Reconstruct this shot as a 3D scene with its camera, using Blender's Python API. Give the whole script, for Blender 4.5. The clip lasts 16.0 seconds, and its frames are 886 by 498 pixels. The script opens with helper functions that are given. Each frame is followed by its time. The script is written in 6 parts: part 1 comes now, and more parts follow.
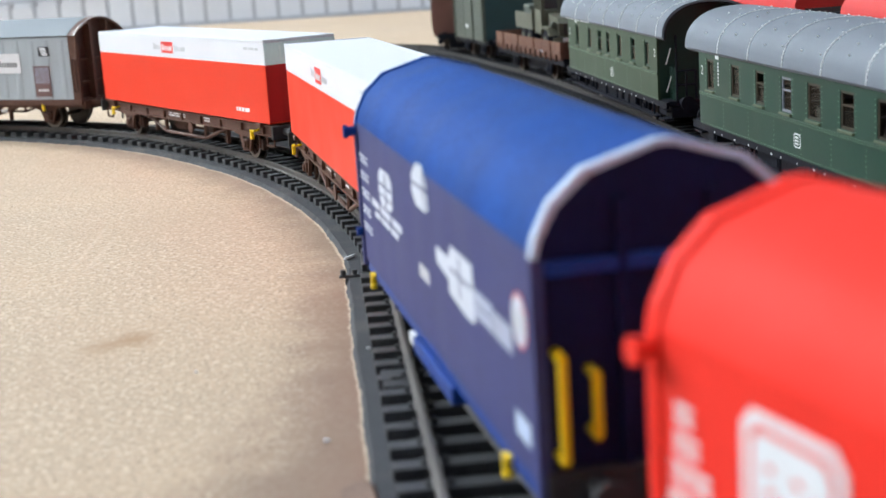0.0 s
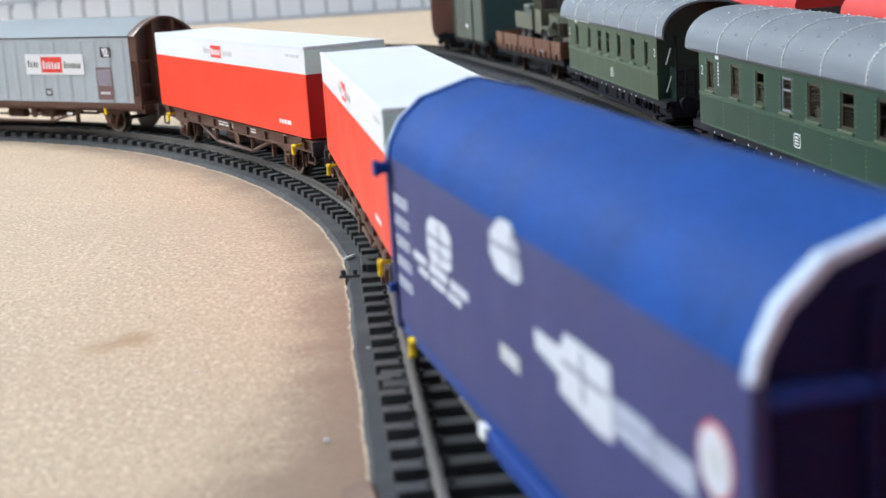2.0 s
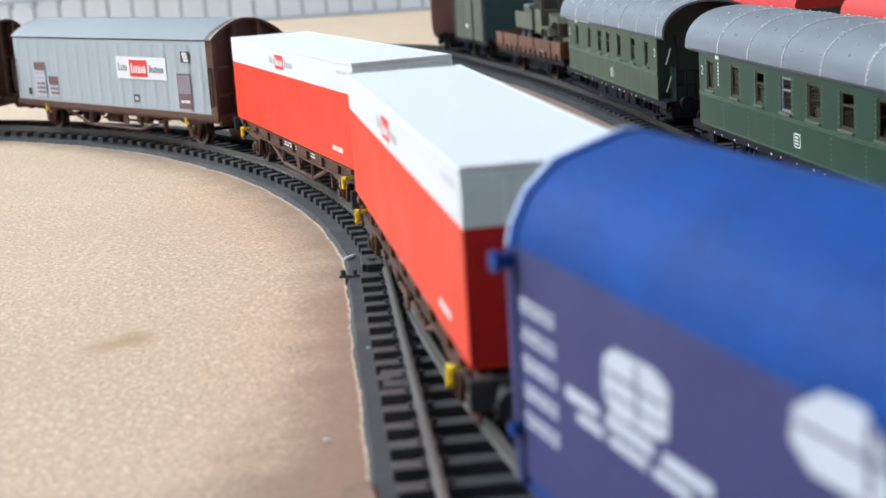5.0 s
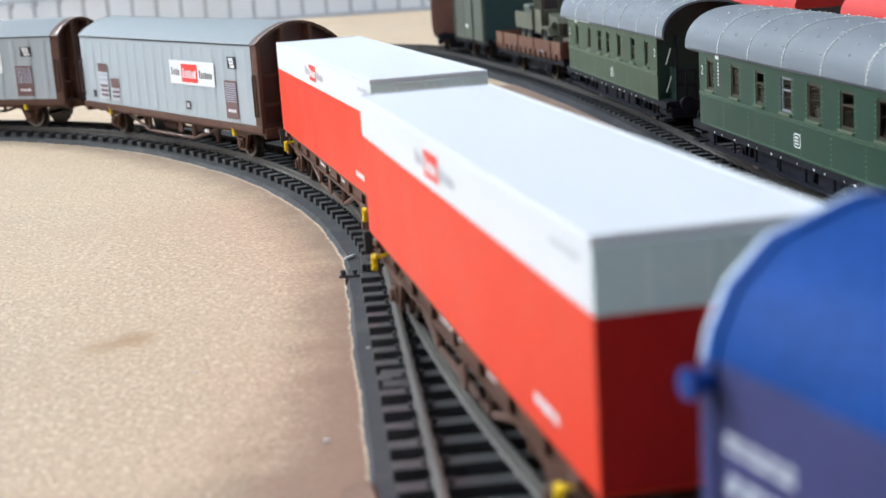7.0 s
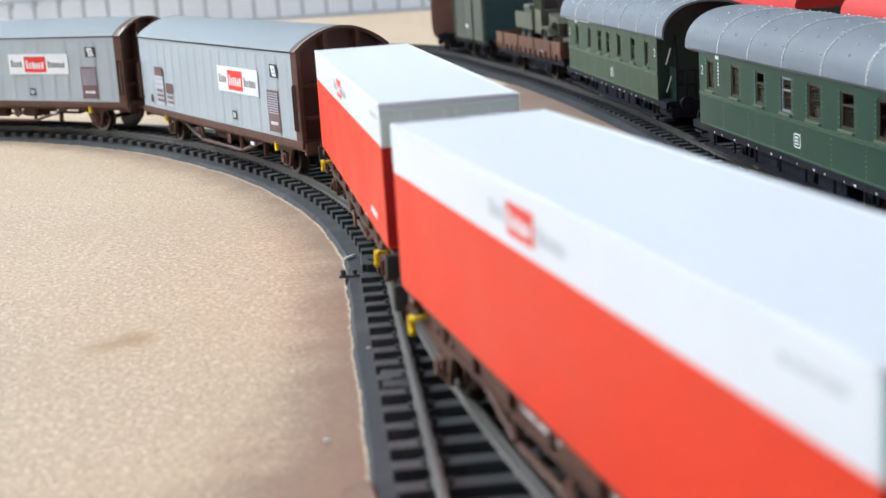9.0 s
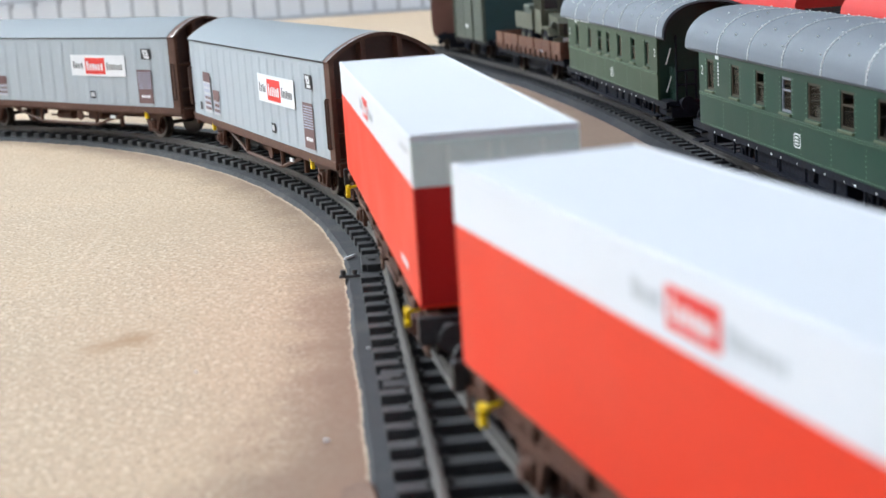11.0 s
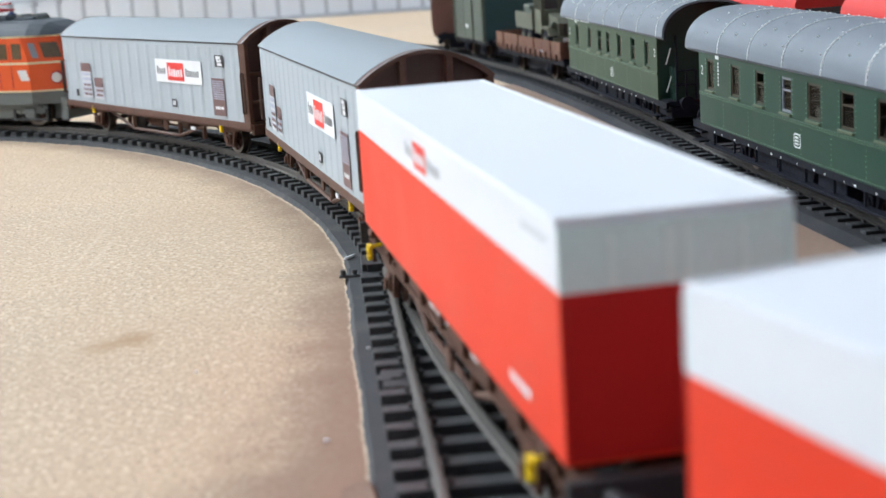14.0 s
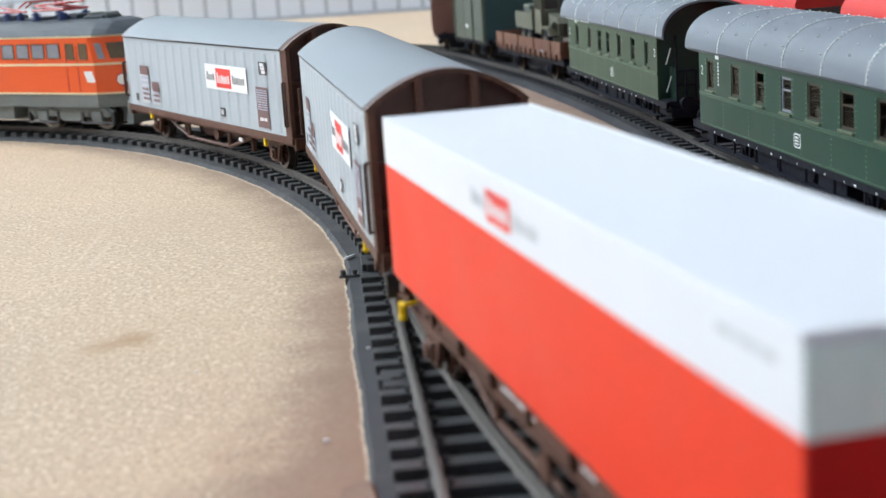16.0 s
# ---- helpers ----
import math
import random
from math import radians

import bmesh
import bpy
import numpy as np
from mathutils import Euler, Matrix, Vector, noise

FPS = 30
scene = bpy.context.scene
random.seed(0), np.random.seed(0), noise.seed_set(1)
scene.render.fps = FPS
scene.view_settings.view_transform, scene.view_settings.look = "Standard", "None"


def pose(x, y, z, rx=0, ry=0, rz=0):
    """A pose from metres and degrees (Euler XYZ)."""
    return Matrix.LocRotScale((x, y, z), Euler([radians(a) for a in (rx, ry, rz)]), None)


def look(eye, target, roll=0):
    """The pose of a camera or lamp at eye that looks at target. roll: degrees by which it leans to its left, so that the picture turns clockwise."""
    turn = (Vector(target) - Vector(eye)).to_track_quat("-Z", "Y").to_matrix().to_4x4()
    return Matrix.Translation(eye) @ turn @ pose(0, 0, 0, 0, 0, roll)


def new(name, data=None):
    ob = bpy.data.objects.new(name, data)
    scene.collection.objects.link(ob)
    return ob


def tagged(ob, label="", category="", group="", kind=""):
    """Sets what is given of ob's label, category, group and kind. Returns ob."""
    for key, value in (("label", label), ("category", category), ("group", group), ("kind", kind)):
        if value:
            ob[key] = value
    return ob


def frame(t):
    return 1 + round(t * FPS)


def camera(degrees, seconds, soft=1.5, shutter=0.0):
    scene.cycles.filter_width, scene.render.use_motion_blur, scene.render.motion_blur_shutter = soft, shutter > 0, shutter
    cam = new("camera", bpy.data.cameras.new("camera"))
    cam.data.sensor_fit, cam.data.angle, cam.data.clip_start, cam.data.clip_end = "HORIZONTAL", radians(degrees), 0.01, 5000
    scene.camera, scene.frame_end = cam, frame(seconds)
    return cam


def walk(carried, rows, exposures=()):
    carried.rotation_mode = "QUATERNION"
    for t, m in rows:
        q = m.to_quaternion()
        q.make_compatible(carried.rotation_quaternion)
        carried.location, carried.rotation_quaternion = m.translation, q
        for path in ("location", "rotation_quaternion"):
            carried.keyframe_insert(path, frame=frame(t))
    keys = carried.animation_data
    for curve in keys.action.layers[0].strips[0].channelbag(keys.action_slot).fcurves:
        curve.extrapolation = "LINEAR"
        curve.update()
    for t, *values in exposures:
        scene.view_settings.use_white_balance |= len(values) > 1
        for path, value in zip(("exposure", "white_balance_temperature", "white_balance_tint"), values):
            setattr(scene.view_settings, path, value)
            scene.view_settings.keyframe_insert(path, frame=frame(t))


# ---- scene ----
MM = 0.001

# ---- camera: it stands still on the table ----
EYE = (0.0, 0.0, 0.0743)
TILT, LEAN, LENS = -12.238, -3.708, 34.14
cam = camera(LENS, 16.0, soft=1.5)
cam.data.dof.use_dof = True
cam.data.dof.focus_distance = 0.44
cam.data.dof.aperture_fstop = 30.0
AIM = (0.0, math.cos(radians(TILT)), EYE[2] + math.sin(radians(TILT)))
walk(cam, [(0.0, look(EYE, AIM, LEAN)), (16.0, look(EYE, AIM, LEAN))], exposures=[(0.0, 0.0), (16.0, 0.0)])

# ---- light: a window in the wall beside the table, and the sky outside ----
world = bpy.data.worlds.new("sky")
scene.world = world
world.use_nodes = True
wn = world.node_tree.nodes
sky = wn.new("ShaderNodeTexSky")
sky.sky_type, sky.sun_disc, sky.sun_elevation, sky.sun_rotation = "NISHITA", False, radians(40), radians(270)
wn["Background"].inputs["Strength"].default_value = 0.12
world.node_tree.links.new(sky.outputs[0], wn["Background"].inputs[0])

ROOM = dict(x0=-1.6, x1=2.3, y0=-1.6, y1=2.7, z0=-0.78, z1=2.25)
WIN = dict(y0=0.1, y1=2.3, z0=0.75, z1=2.1)


def window_light(power, colour):
    lamp = bpy.data.lights.new("window_light", "AREA")
    lamp.shape, lamp.size, lamp.size_y = "RECTANGLE", WIN["y1"] - WIN["y0"] - 0.1, WIN["z1"] - WIN["z0"] - 0.1
    lamp.energy, lamp.color = power, colour
    ob = new("window_light", lamp)
    y, z = (WIN["y0"] + WIN["y1"]) / 2, (WIN["z0"] + WIN["z1"]) / 2
    ob.matrix_world = look((ROOM["x0"] - 0.04, y, z), (ROOM["x0"] + 1, y - 0.2, z - 0.8))
    return ob


window_light(70.0, (0.865, 0.945, 1.0))


# ---- materials ----
def surface(name, colour, rough=0.5, metal=0.0, vary=0.12, coarse=60.0, fine=900.0, bump=0.1, grit=0.5, coat=0.0, dirt=None, dirt_amount=0.0, depth=0.0004, spec=0.5):
    """A painted or raw surface with stains at one scale, grain at a second, and fine relief."""
    m = bpy.data.materials.new(name)
    m.use_nodes = True
    t = m.node_tree
    n, ln = t.nodes, t.links.new
    b = n["Principled BSDF"]
    b.inputs["Metallic"].default_value = metal
    b.inputs["Coat Weight"].default_value = coat
    b.inputs["Specular IOR Level"].default_value = spec
    b.inputs["Coat Roughness"].default_value = 0.25
    tc = n.new("ShaderNodeTexCoord")
    big, small = n.new("ShaderNodeTexNoise"), n.new("ShaderNodeTexNoise")
    for q, s in ((big, coarse), (small, fine)):
        q.inputs["Scale"].default_value = s
        q.inputs["Detail"].default_value = 4.0
        ln(tc.outputs["Object"], q.inputs["Vector"])
    mix = n.new("ShaderNodeMixRGB")
    mix.inputs[1].default_value = (*[c * (1 - vary) for c in colour], 1)
    mix.inputs[2].default_value = (*[min(1, c * (1 + vary)) for c in colour], 1)
    blend = n.new("ShaderNodeMath")
    blend.operation = "MULTIPLY_ADD"
    blend.inputs[1].default_value = grit
    ln(small.outputs["Fac"], blend.inputs[0])
    half = n.new("ShaderNodeMath")
    half.operation = "MULTIPLY"
    half.inputs[1].default_value = 1 - grit
    ln(big.outputs["Fac"], half.inputs[0])
    ln(half.outputs[0], blend.inputs[2])
    spread = n.new("ShaderNodeMapRange")
    spread.inputs["From Min"].default_value, spread.inputs["From Max"].default_value = 0.3, 0.7
    ln(blend.outputs[0], spread.inputs["Value"])
    ln(spread.outputs[0], mix.inputs[0])
    last = mix.outputs[0]
    if dirt:
        d = n.new("ShaderNodeMixRGB")
        d.inputs[2].default_value = (*dirt, 1)
        r = n.new("ShaderNodeMapRange")
        r.inputs["From Min"].default_value, r.inputs["From Max"].default_value = 0.5, 0.75
        r.inputs["To Max"].default_value = dirt_amount
        ln(big.outputs["Fac"], r.inputs["Value"])
        ln(r.outputs[0], d.inputs[0])
        ln(last, d.inputs[1])
        last = d.outputs[0]
    ln(last, b.inputs["Base Color"])
    rr = n.new("ShaderNodeMapRange")
    rr.inputs["To Min"].default_value, rr.inputs["To Max"].default_value = max(0.05, rough - 0.1), min(1, rough + 0.1)
    ln(big.outputs["Fac"], rr.inputs["Value"])
    ln(rr.outputs[0], b.inputs["Roughness"])
    bp = n.new("ShaderNodeBump")
    bp.inputs["Strength"].default_value, bp.inputs["Distance"].default_value = bump, depth
    ln(small.outputs["Fac"], bp.inputs["Height"])
    ln(bp.outputs[0], b.inputs["Normal"])
    return m


def clear_glass(name, tint=(0.9, 0.95, 0.95)):
    m = bpy.data.materials.new(name)
    m.use_nodes = True
    b = m.node_tree.nodes["Principled BSDF"]
    b.inputs["Base Color"].default_value = (*tint, 1)
    b.inputs["Transmission Weight"].default_value = 1.0
    b.inputs["Roughness"].default_value = 0.03
    b.inputs["IOR"].default_value = 1.1
    return m


M_PLASTER = surface("plaster", (0.70, 0.735, 0.79), 0.85, coarse=3, fine=120, vary=0.04, depth=0.002)
M_FLOOR = surface("floor_boards", (0.30, 0.21, 0.14), 0.5, coarse=4, fine=60, vary=0.2)
M_WHITE = surface("white_paint", (0.80, 0.81, 0.82), 0.45, vary=0.03, coarse=40, bump=0.03)
M_CREAM = surface("white_panel", (0.68, 0.72, 0.79), 0.6, vary=0.05, coarse=25, fine=300, bump=0.1)
M_GREYLINE = surface("grey_strip", (0.42, 0.46, 0.53), 0.6, vary=0.1)
M_ROADBED = surface("roadbed_foam", (0.050, 0.053, 0.060), 0.85, vary=0.22, coarse=90, fine=1600, bump=0.5, dirt=(0.16, 0.14, 0.12), dirt_amount=0.35)
M_SHOULDER = surface("dark_station_roadbed", (0.034, 0.036, 0.042), 0.9, vary=0.3, coarse=60, fine=1200, bump=0.6, dirt=(0.075, 0.066, 0.060), dirt_amount=0.4, spec=0.2)
M_FARSLEEPER = surface("dusty_black_sleeper", (0.040, 0.042, 0.048), 0.8, vary=0.25, coarse=150, fine=1200, bump=0.25, spec=0.2)
M_BROWNBOARD = surface("brown_board", (0.27, 0.18, 0.135), 0.8, vary=0.25, coarse=25, fine=900, bump=0.3, dirt=(0.42, 0.31, 0.23), dirt_amount=0.4)
M_SLEEPER = surface("sleeper_plastic", (0.052, 0.054, 0.058), 0.5, vary=0.25, coarse=150, fine=1200, bump=0.25, dirt=(0.06, 0.055, 0.05), dirt_amount=0.3)
M_RAIL = surface("weathered_rail", (0.115, 0.105, 0.096), 0.5, metal=0.45, vary=0.25, coarse=40, fine=700, bump=0.15)
M_DULLRAIL = surface("dull_dark_rail", (0.05, 0.046, 0.044), 0.6, metal=0.3, vary=0.25, coarse=40, fine=700, bump=0.15)
M_BROWN = surface("brown_underframe", (0.095, 0.037, 0.022), 0.6, vary=0.25, coarse=120, bump=0.2, dirt=(0.14, 0.09, 0.065), dirt_amount=0.4)
# glossy brown, lightened to carry the window highlights along the edge
M_EDGE = surface("shiny_highlit_brown_edge", (0.13, 0.055, 0.035), 0.25, vary=0.3, coarse=200, bump=0.1, coat=0.8)
M_DARKBROWN = surface("dark_brown_paint", (0.062, 0.024, 0.016), 0.5, vary=0.2, coarse=120, bump=0.15)
M_BLACK = surface("black_underframe", (0.032, 0.032, 0.036), 0.55, vary=0.3, coarse=120, bump=0.2)
M_COACHBLACK = surface("black_coach_underframe", (0.010, 0.012, 0.020), 0.65, vary=0.4, coarse=200, bump=0.3, spec=0.15)
M_STEEL = surface("wheel_steel", (0.10, 0.085, 0.075), 0.4, metal=0.8, vary=0.15)
M_TYRE = surface("wheel_tread", (0.20, 0.185, 0.17), 0.4, metal=1.0, vary=0.1)
M_YELLOW = surface("yellow_plastic", (0.86, 0.58, 0.0), 0.4, vary=0.08, coarse=200, bump=0.05)
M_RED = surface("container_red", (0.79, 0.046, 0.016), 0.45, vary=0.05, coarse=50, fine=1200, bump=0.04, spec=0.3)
# the container red again, with the shade on the ends put into its colour
M_REDSHADE = surface("container_red_in_shade", (0.50, 0.014, 0.013), 0.45, vary=0.06, coarse=50, fine=1200, bump=0.04, spec=0.3)
M_CWHITE = surface("container_white", (0.735, 0.75, 0.80), 0.45, vary=0.03, coarse=50, fine=1200, bump=0.04)
M_CGREY = surface("container_end_grey", (0.73, 0.87, 0.86), 0.5, vary=0.05, coarse=60, bump=0.05)
M_CBAR = surface("container_bar_grey", (0.80, 0.92, 0.90), 0.45, vary=0.05, coarse=60, bump=0.05)
M_BLUE = surface("blue_roof_sheet", (0.005, 0.058, 0.27), 0.62, vary=0.34, coarse=48, fine=900, bump=0.12, spec=0.12)
M_BLUESIDE = surface("purple_blue_side_sheet", (0.052, 0.058, 0.172), 0.6, vary=0.16, coarse=55, fine=900, bump=0.1, spec=0.22)
M_BLUEFRAME = surface("blue_frame_paint", (0.008, 0.045, 0.24), 0.5, vary=0.14, coarse=80, bump=0.05, spec=0.2)
# blue of the end wall, with its shade darkened into the colour
M_BLUESHADE = surface("blue_end_in_shade", (0.010, 0.012, 0.055), 0.7, vary=0.2, coarse=80, bump=0.08, spec=0.12)
# window sheen on the blue hood's rim as a pale colour; also one pale print
M_SHEENPRINT = surface("rim_sheen_and_print", (0.52, 0.63, 0.80), 0.45, vary=0.08)
M_REDTARP = surface("red_tarpaulin", (0.90, 0.034, 0.020), 0.6, vary=0.08, coarse=55, fine=900, bump=0.1, spec=0.18)
M_MARK = surface("white_print", (0.78, 0.79, 0.82), 0.5, vary=0.04, coarse=300, bump=0.02)
M_BLUEPRINT = surface("pale_blue_print", (0.60, 0.64, 0.72), 0.55, vary=0.1, coarse=200, bump=0.02)
M_FADED = surface("faded_print", (0.40, 0.44, 0.56), 0.55, vary=0.15, coarse=200, bump=0.02)
M_SILL = surface("pale_green_sill", (0.11, 0.14, 0.085), 0.5, vary=0.1)
M_WORD = surface("worn_dark_print", (0.19, 0.195, 0.21), 0.5, vary=0.2, coarse=400, bump=0.02)
M_PRINTRED = surface("red_print", (0.78, 0.045, 0.035), 0.5, vary=0.04, coarse=300, bump=0.02)
M_PRINTDARK = surface("dark_print", (0.035, 0.035, 0.04), 0.5, vary=0.1, coarse=300, bump=0.02)
M_PRINTGREY = surface("grey_print", (0.53, 0.55, 0.58), 0.5, vary=0.1, coarse=300, bump=0.02)
M_SILVER = surface("silver_grey_wall", (0.395, 0.445, 0.49), 0.5, metal=0.0, vary=0.05, coarse=50, fine=1200, bump=0.05)
M_ROOFGREY = surface("silver_grey_roof", (0.235, 0.265, 0.29), 0.7, metal=0.0, vary=0.05, coarse=40, fine=1200, bump=0.05)
M_PANEL = surface("brown_inscription_panel", (0.17, 0.095, 0.095), 0.5, vary=0.1)
M_ORANGE = surface("loco_orange", (0.82, 0.105, 0.014), 0.35, vary=0.06, coarse=60, bump=0.04, coat=0.2)
M_IVORY = surface("ivory_line", (0.80, 0.66, 0.42), 0.4, vary=0.05)
M_LOCOGREY = surface("loco_grey", (0.15, 0.17, 0.168), 0.5, vary=0.15, coarse=90, bump=0.1)
M_LOCOROOF = surface("loco_roof", (0.062, 0.075, 0.09), 0.6, vary=0.18, coarse=90, bump=0.1, spec=0.3)
M_PANTO = surface("red_pantograph", (0.45, 0.03, 0.035), 0.4, vary=0.1)
M_INSUL = surface("blue_insulator", (0.03, 0.06, 0.22), 0.35, vary=0.1)
M_LENS = surface("lamp_lens", (0.92, 0.92, 0.90), 0.12, vary=0.05)
M_WINDOW = surface("dark_window", (0.045, 0.05, 0.052), 0.12, vary=0.2, coarse=120, bump=0.0, coat=0.4)
M_CABWIN = surface("brown_tinted_window", (0.12, 0.085, 0.045), 0.15, vary=0.25, coarse=150, bump=0.0, coat=0.4)
M_PALEWIN = surface("pale_window", (0.25, 0.27, 0.32), 0.2, vary=0.15, coarse=120, bump=0.0, coat=0.3)
M_GREEN = surface("bottle_green", (0.012, 0.051, 0.034), 0.45, vary=0.14, coarse=60, fine=1200, bump=0.08, spec=0.35)
M_OLIVEGREEN = surface("olive_coach_green", (0.034, 0.064, 0.036), 0.5, vary=0.14, coarse=60, fine=1200, bump=0.08, spec=0.35)
M_GREENEND = surface("dark_green_end", (0.010, 0.042, 0.028), 0.45, vary=0.2, coarse=80, bump=0.1)
M_OLIVE = surface("olive_green", (0.066, 0.082, 0.066), 0.6, vary=0.16, coarse=90, bump=0.15)
M_COACHROOF = surface("grey_coach_roof", (0.155, 0.178, 0.21), 0.55, vary=0.08, coarse=40, fine=1200, bump=0.08)
M_RIVET = surface("pale_rivet", (0.86, 0.87, 0.88), 0.4, vary=0.1)
M_SEAM = surface("worn_roof_seam", (0.78, 0.80, 0.82), 0.5, vary=0.45, coarse=350, grit=0.3)
# near-black colour that paints the shade under the coach roof ends
M_ROOFSHADE = surface("roof_underside_shade", (0.012, 0.018, 0.016), 0.7, vary=0.2)
M_GREENRIVET = surface("green_rivet", (0.20, 0.32, 0.22), 0.4, vary=0.1)
M_WOOD = surface("brown_wood_window", (0.052, 0.038, 0.024), 0.5, vary=0.2, coarse=200)
M_SEAT = surface("dark_interior", (0.05, 0.035, 0.025), 0.7, vary=0.2)
M_RUST = surface("rust_brown_wagon", (0.135, 0.058, 0.036), 0.7, vary=0.4, coarse=220, bump=0.3, dirt=(0.20, 0.13, 0.09), dirt_amount=0.4)
M_MUDBROWN = surface("red_brown_van", (0.16, 0.068, 0.052), 0.6, vary=0.15, coarse=90, bump=0.15)
M_TEAL = surface("dark_teal_van", (0.014, 0.050, 0.058), 0.5, vary=0.15, coarse=90, bump=0.1)
M_TRUCK = surface("olive_drab_load", (0.092, 0.098, 0.070), 0.65, vary=0.3, coarse=200, bump=0.3)
M_RAILRED = surface("red_railcar", (0.60, 0.014, 0.008), 0.45, vary=0.08, coarse=60, bump=0.04)
M_TORN = surface("torn_fibres", (0.47, 0.36, 0.265), 0.85, vary=0.3, coarse=300, fine=1500, bump=0.5)
M_GLASS = clear_glass("pane_glass")


def stained_board():
    """Pressed fibreboard: pale chips in a tan ground, a dark spray edge along the track and two small stains."""
    m = surface("fibreboard", (0.545, 0.402, 0.272), 0.64, vary=0.16, coarse=18, fine=1100, bump=0.28, grit=0.62)
    t = m.node_tree
    n, ln = t.nodes, t.links.new
    b = n["Principled BSDF"]
    base = b.inputs["Base Color"].links[0].from_socket
    geo = n.new("ShaderNodeNewGeometry")

    def math_node(op, a, c=None):
        q = n.new("ShaderNodeMath")
        q.operation = op
        for i, v in ((0, a), (1, c)):
            if v is None:
                continue
            if isinstance(v, (int, float)):
                q.inputs[i].default_value = v
            else:
                ln(v, q.inputs[i])
        return q.outputs[0]

    def away(x, y):
        q = n.new("ShaderNodeVectorMath")
        q.operation = "DISTANCE"
        flat = n.new("ShaderNodeVectorMath")
        flat.operation = "MULTIPLY"
        flat.inputs[1].default_value = (1, 1, 0)
        ln(geo.outputs["Position"], flat.inputs[0])
        ln(flat.outputs[0], q.inputs[0])
        q.inputs[1].default_value = (x, y, 0)
        return q.outputs["Value"]

    def noise_at(scale, detail=5.0):
        q = n.new("ShaderNodeTexNoise")
        q.inputs["Scale"].default_value, q.inputs["Detail"].default_value = scale, detail
        ln(geo.outputs["Position"], q.inputs["Vector"])
        return q.outputs["Fac"]

    def over(base, mask, colour):
        q = n.new("ShaderNodeMixRGB")
        q.inputs[2].default_value = (*colour, 1)
        ln(mask, q.inputs[0])
        ln(base, q.inputs[1])
        return q.outputs[0]

    def ramp(v, lo, hi, top=1.0):
        q = n.new("ShaderNodeMapRange")
        q.inputs["From Min"].default_value, q.inputs["From Max"].default_value = lo, hi
        q.inputs["To Min"].default_value, q.inputs["To Max"].default_value = 0.0, top
        ln(v, q.inputs["Value"])
        return q.outputs[0]

    base = over(base, ramp(noise_at(800, 7), 0.54, 0.62, 0.75), (0.78, 0.66, 0.50))
    base = over(base, ramp(noise_at(1000, 8), 0.57, 0.64, 0.95), (0.30, 0.195, 0.12))
    base = over(base, ramp(noise_at(9, 4), 0.48, 0.72, 0.45), (0.43, 0.315, 0.215))
    wobble = math_node("MULTIPLY", noise_at(75, 5), 0.018)
    arc = math_node("ADD", away(*ARC_CENTRE), wobble)
    inner = math_node("MULTIPLY", ramp(arc, ARC_RADIUS - 0.036 + 0.009, ARC_RADIUS - 0.018 + 0.009, 0.72), ramp(arc, ARC_RADIUS + 0.036 + 0.009, ARC_RADIUS + 0.016 + 0.009))
    base = over(base, inner, (0.22, 0.14, 0.10))
    sep = n.new("ShaderNodeSeparateXYZ")
    ln(geo.outputs["Position"], sep.inputs[0])
    side = math_node("ADD", math_node("ADD", sep.outputs[0], math_node("MULTIPLY", sep.outputs[1], 0.078)), wobble)
    near = math_node("MULTIPLY", ramp(side, -0.013 + 0.009, 0.004 + 0.009, 0.62), ramp(sep.outputs[1], 0.36, 0.32))
    near = math_node("MULTIPLY", near, ramp(side, 0.075, 0.045))
    base = over(base, near, (0.29, 0.165, 0.11))
    spot = math_node("ADD", away(-0.0705, 0.2975), math_node("MULTIPLY", noise_at(260, 4), 0.007))
    base = over(base, ramp(spot, 0.0100, 0.0065, 0.30), (0.38, 0.225, 0.11))
    for x, y in ((-0.0735, 0.2935), (-0.0675, 0.3015), (-0.0660, 0.2970)):
        spot = math_node("ADD", away(x, y), math_node("MULTIPLY", noise_at(300, 4), 0.006))
        base = over(base, ramp(spot, 0.0086, 0.0058, 0.42), (0.38, 0.225, 0.11))
    # two pale scratches
    for (x0, y0), (x1, y1) in (((-0.0989, 0.3729), (-0.1018, 0.4331)), ((-0.0943, 0.3703), (-0.0956, 0.4159))):
        length = math.hypot(x1 - x0, y1 - y0)
        ux, uy = (x1 - x0) / length, (y1 - y0) / length
        dx, dy = math_node("SUBTRACT", sep.outputs[0], (x0 + x1) / 2), math_node("SUBTRACT", sep.outputs[1], (y0 + y1) / 2)
        run = math_node("ABSOLUTE", math_node("ADD", math_node("MULTIPLY", dx, ux), math_node("MULTIPLY", dy, uy)))
        off = math_node("ABSOLUTE", math_node("SUBTRACT", math_node("MULTIPLY", dx, uy), math_node("MULTIPLY", dy, ux)))
        off = math_node("ADD", off, math_node("MULTIPLY", noise_at(420, 4), 0.0012))
        base = over(base, math_node("MULTIPLY", ramp(off, 0.0016, 0.0007, 0.32), ramp(run, length * 0.52, length * 0.4)), (0.70, 0.58, 0.44))
    ln(base, b.inputs["Base Color"])
    return m


# ---- track plan: a left-hand curve beyond the turnout, a gentle right-hand one before it ----
P0, PSI0, K_NEAR, K_FAR = Vector((-0.00388, 0.33611)), 1.66446, -0.88802, 1.8684
S_TIGHT, K_TIGHT = 0.27, 2.8
ARC_RADIUS = 1 / K_FAR
ARC_CENTRE = (P0.x - math.sin(PSI0) / K_FAR, P0.y + math.cos(PSI0) / K_FAR)
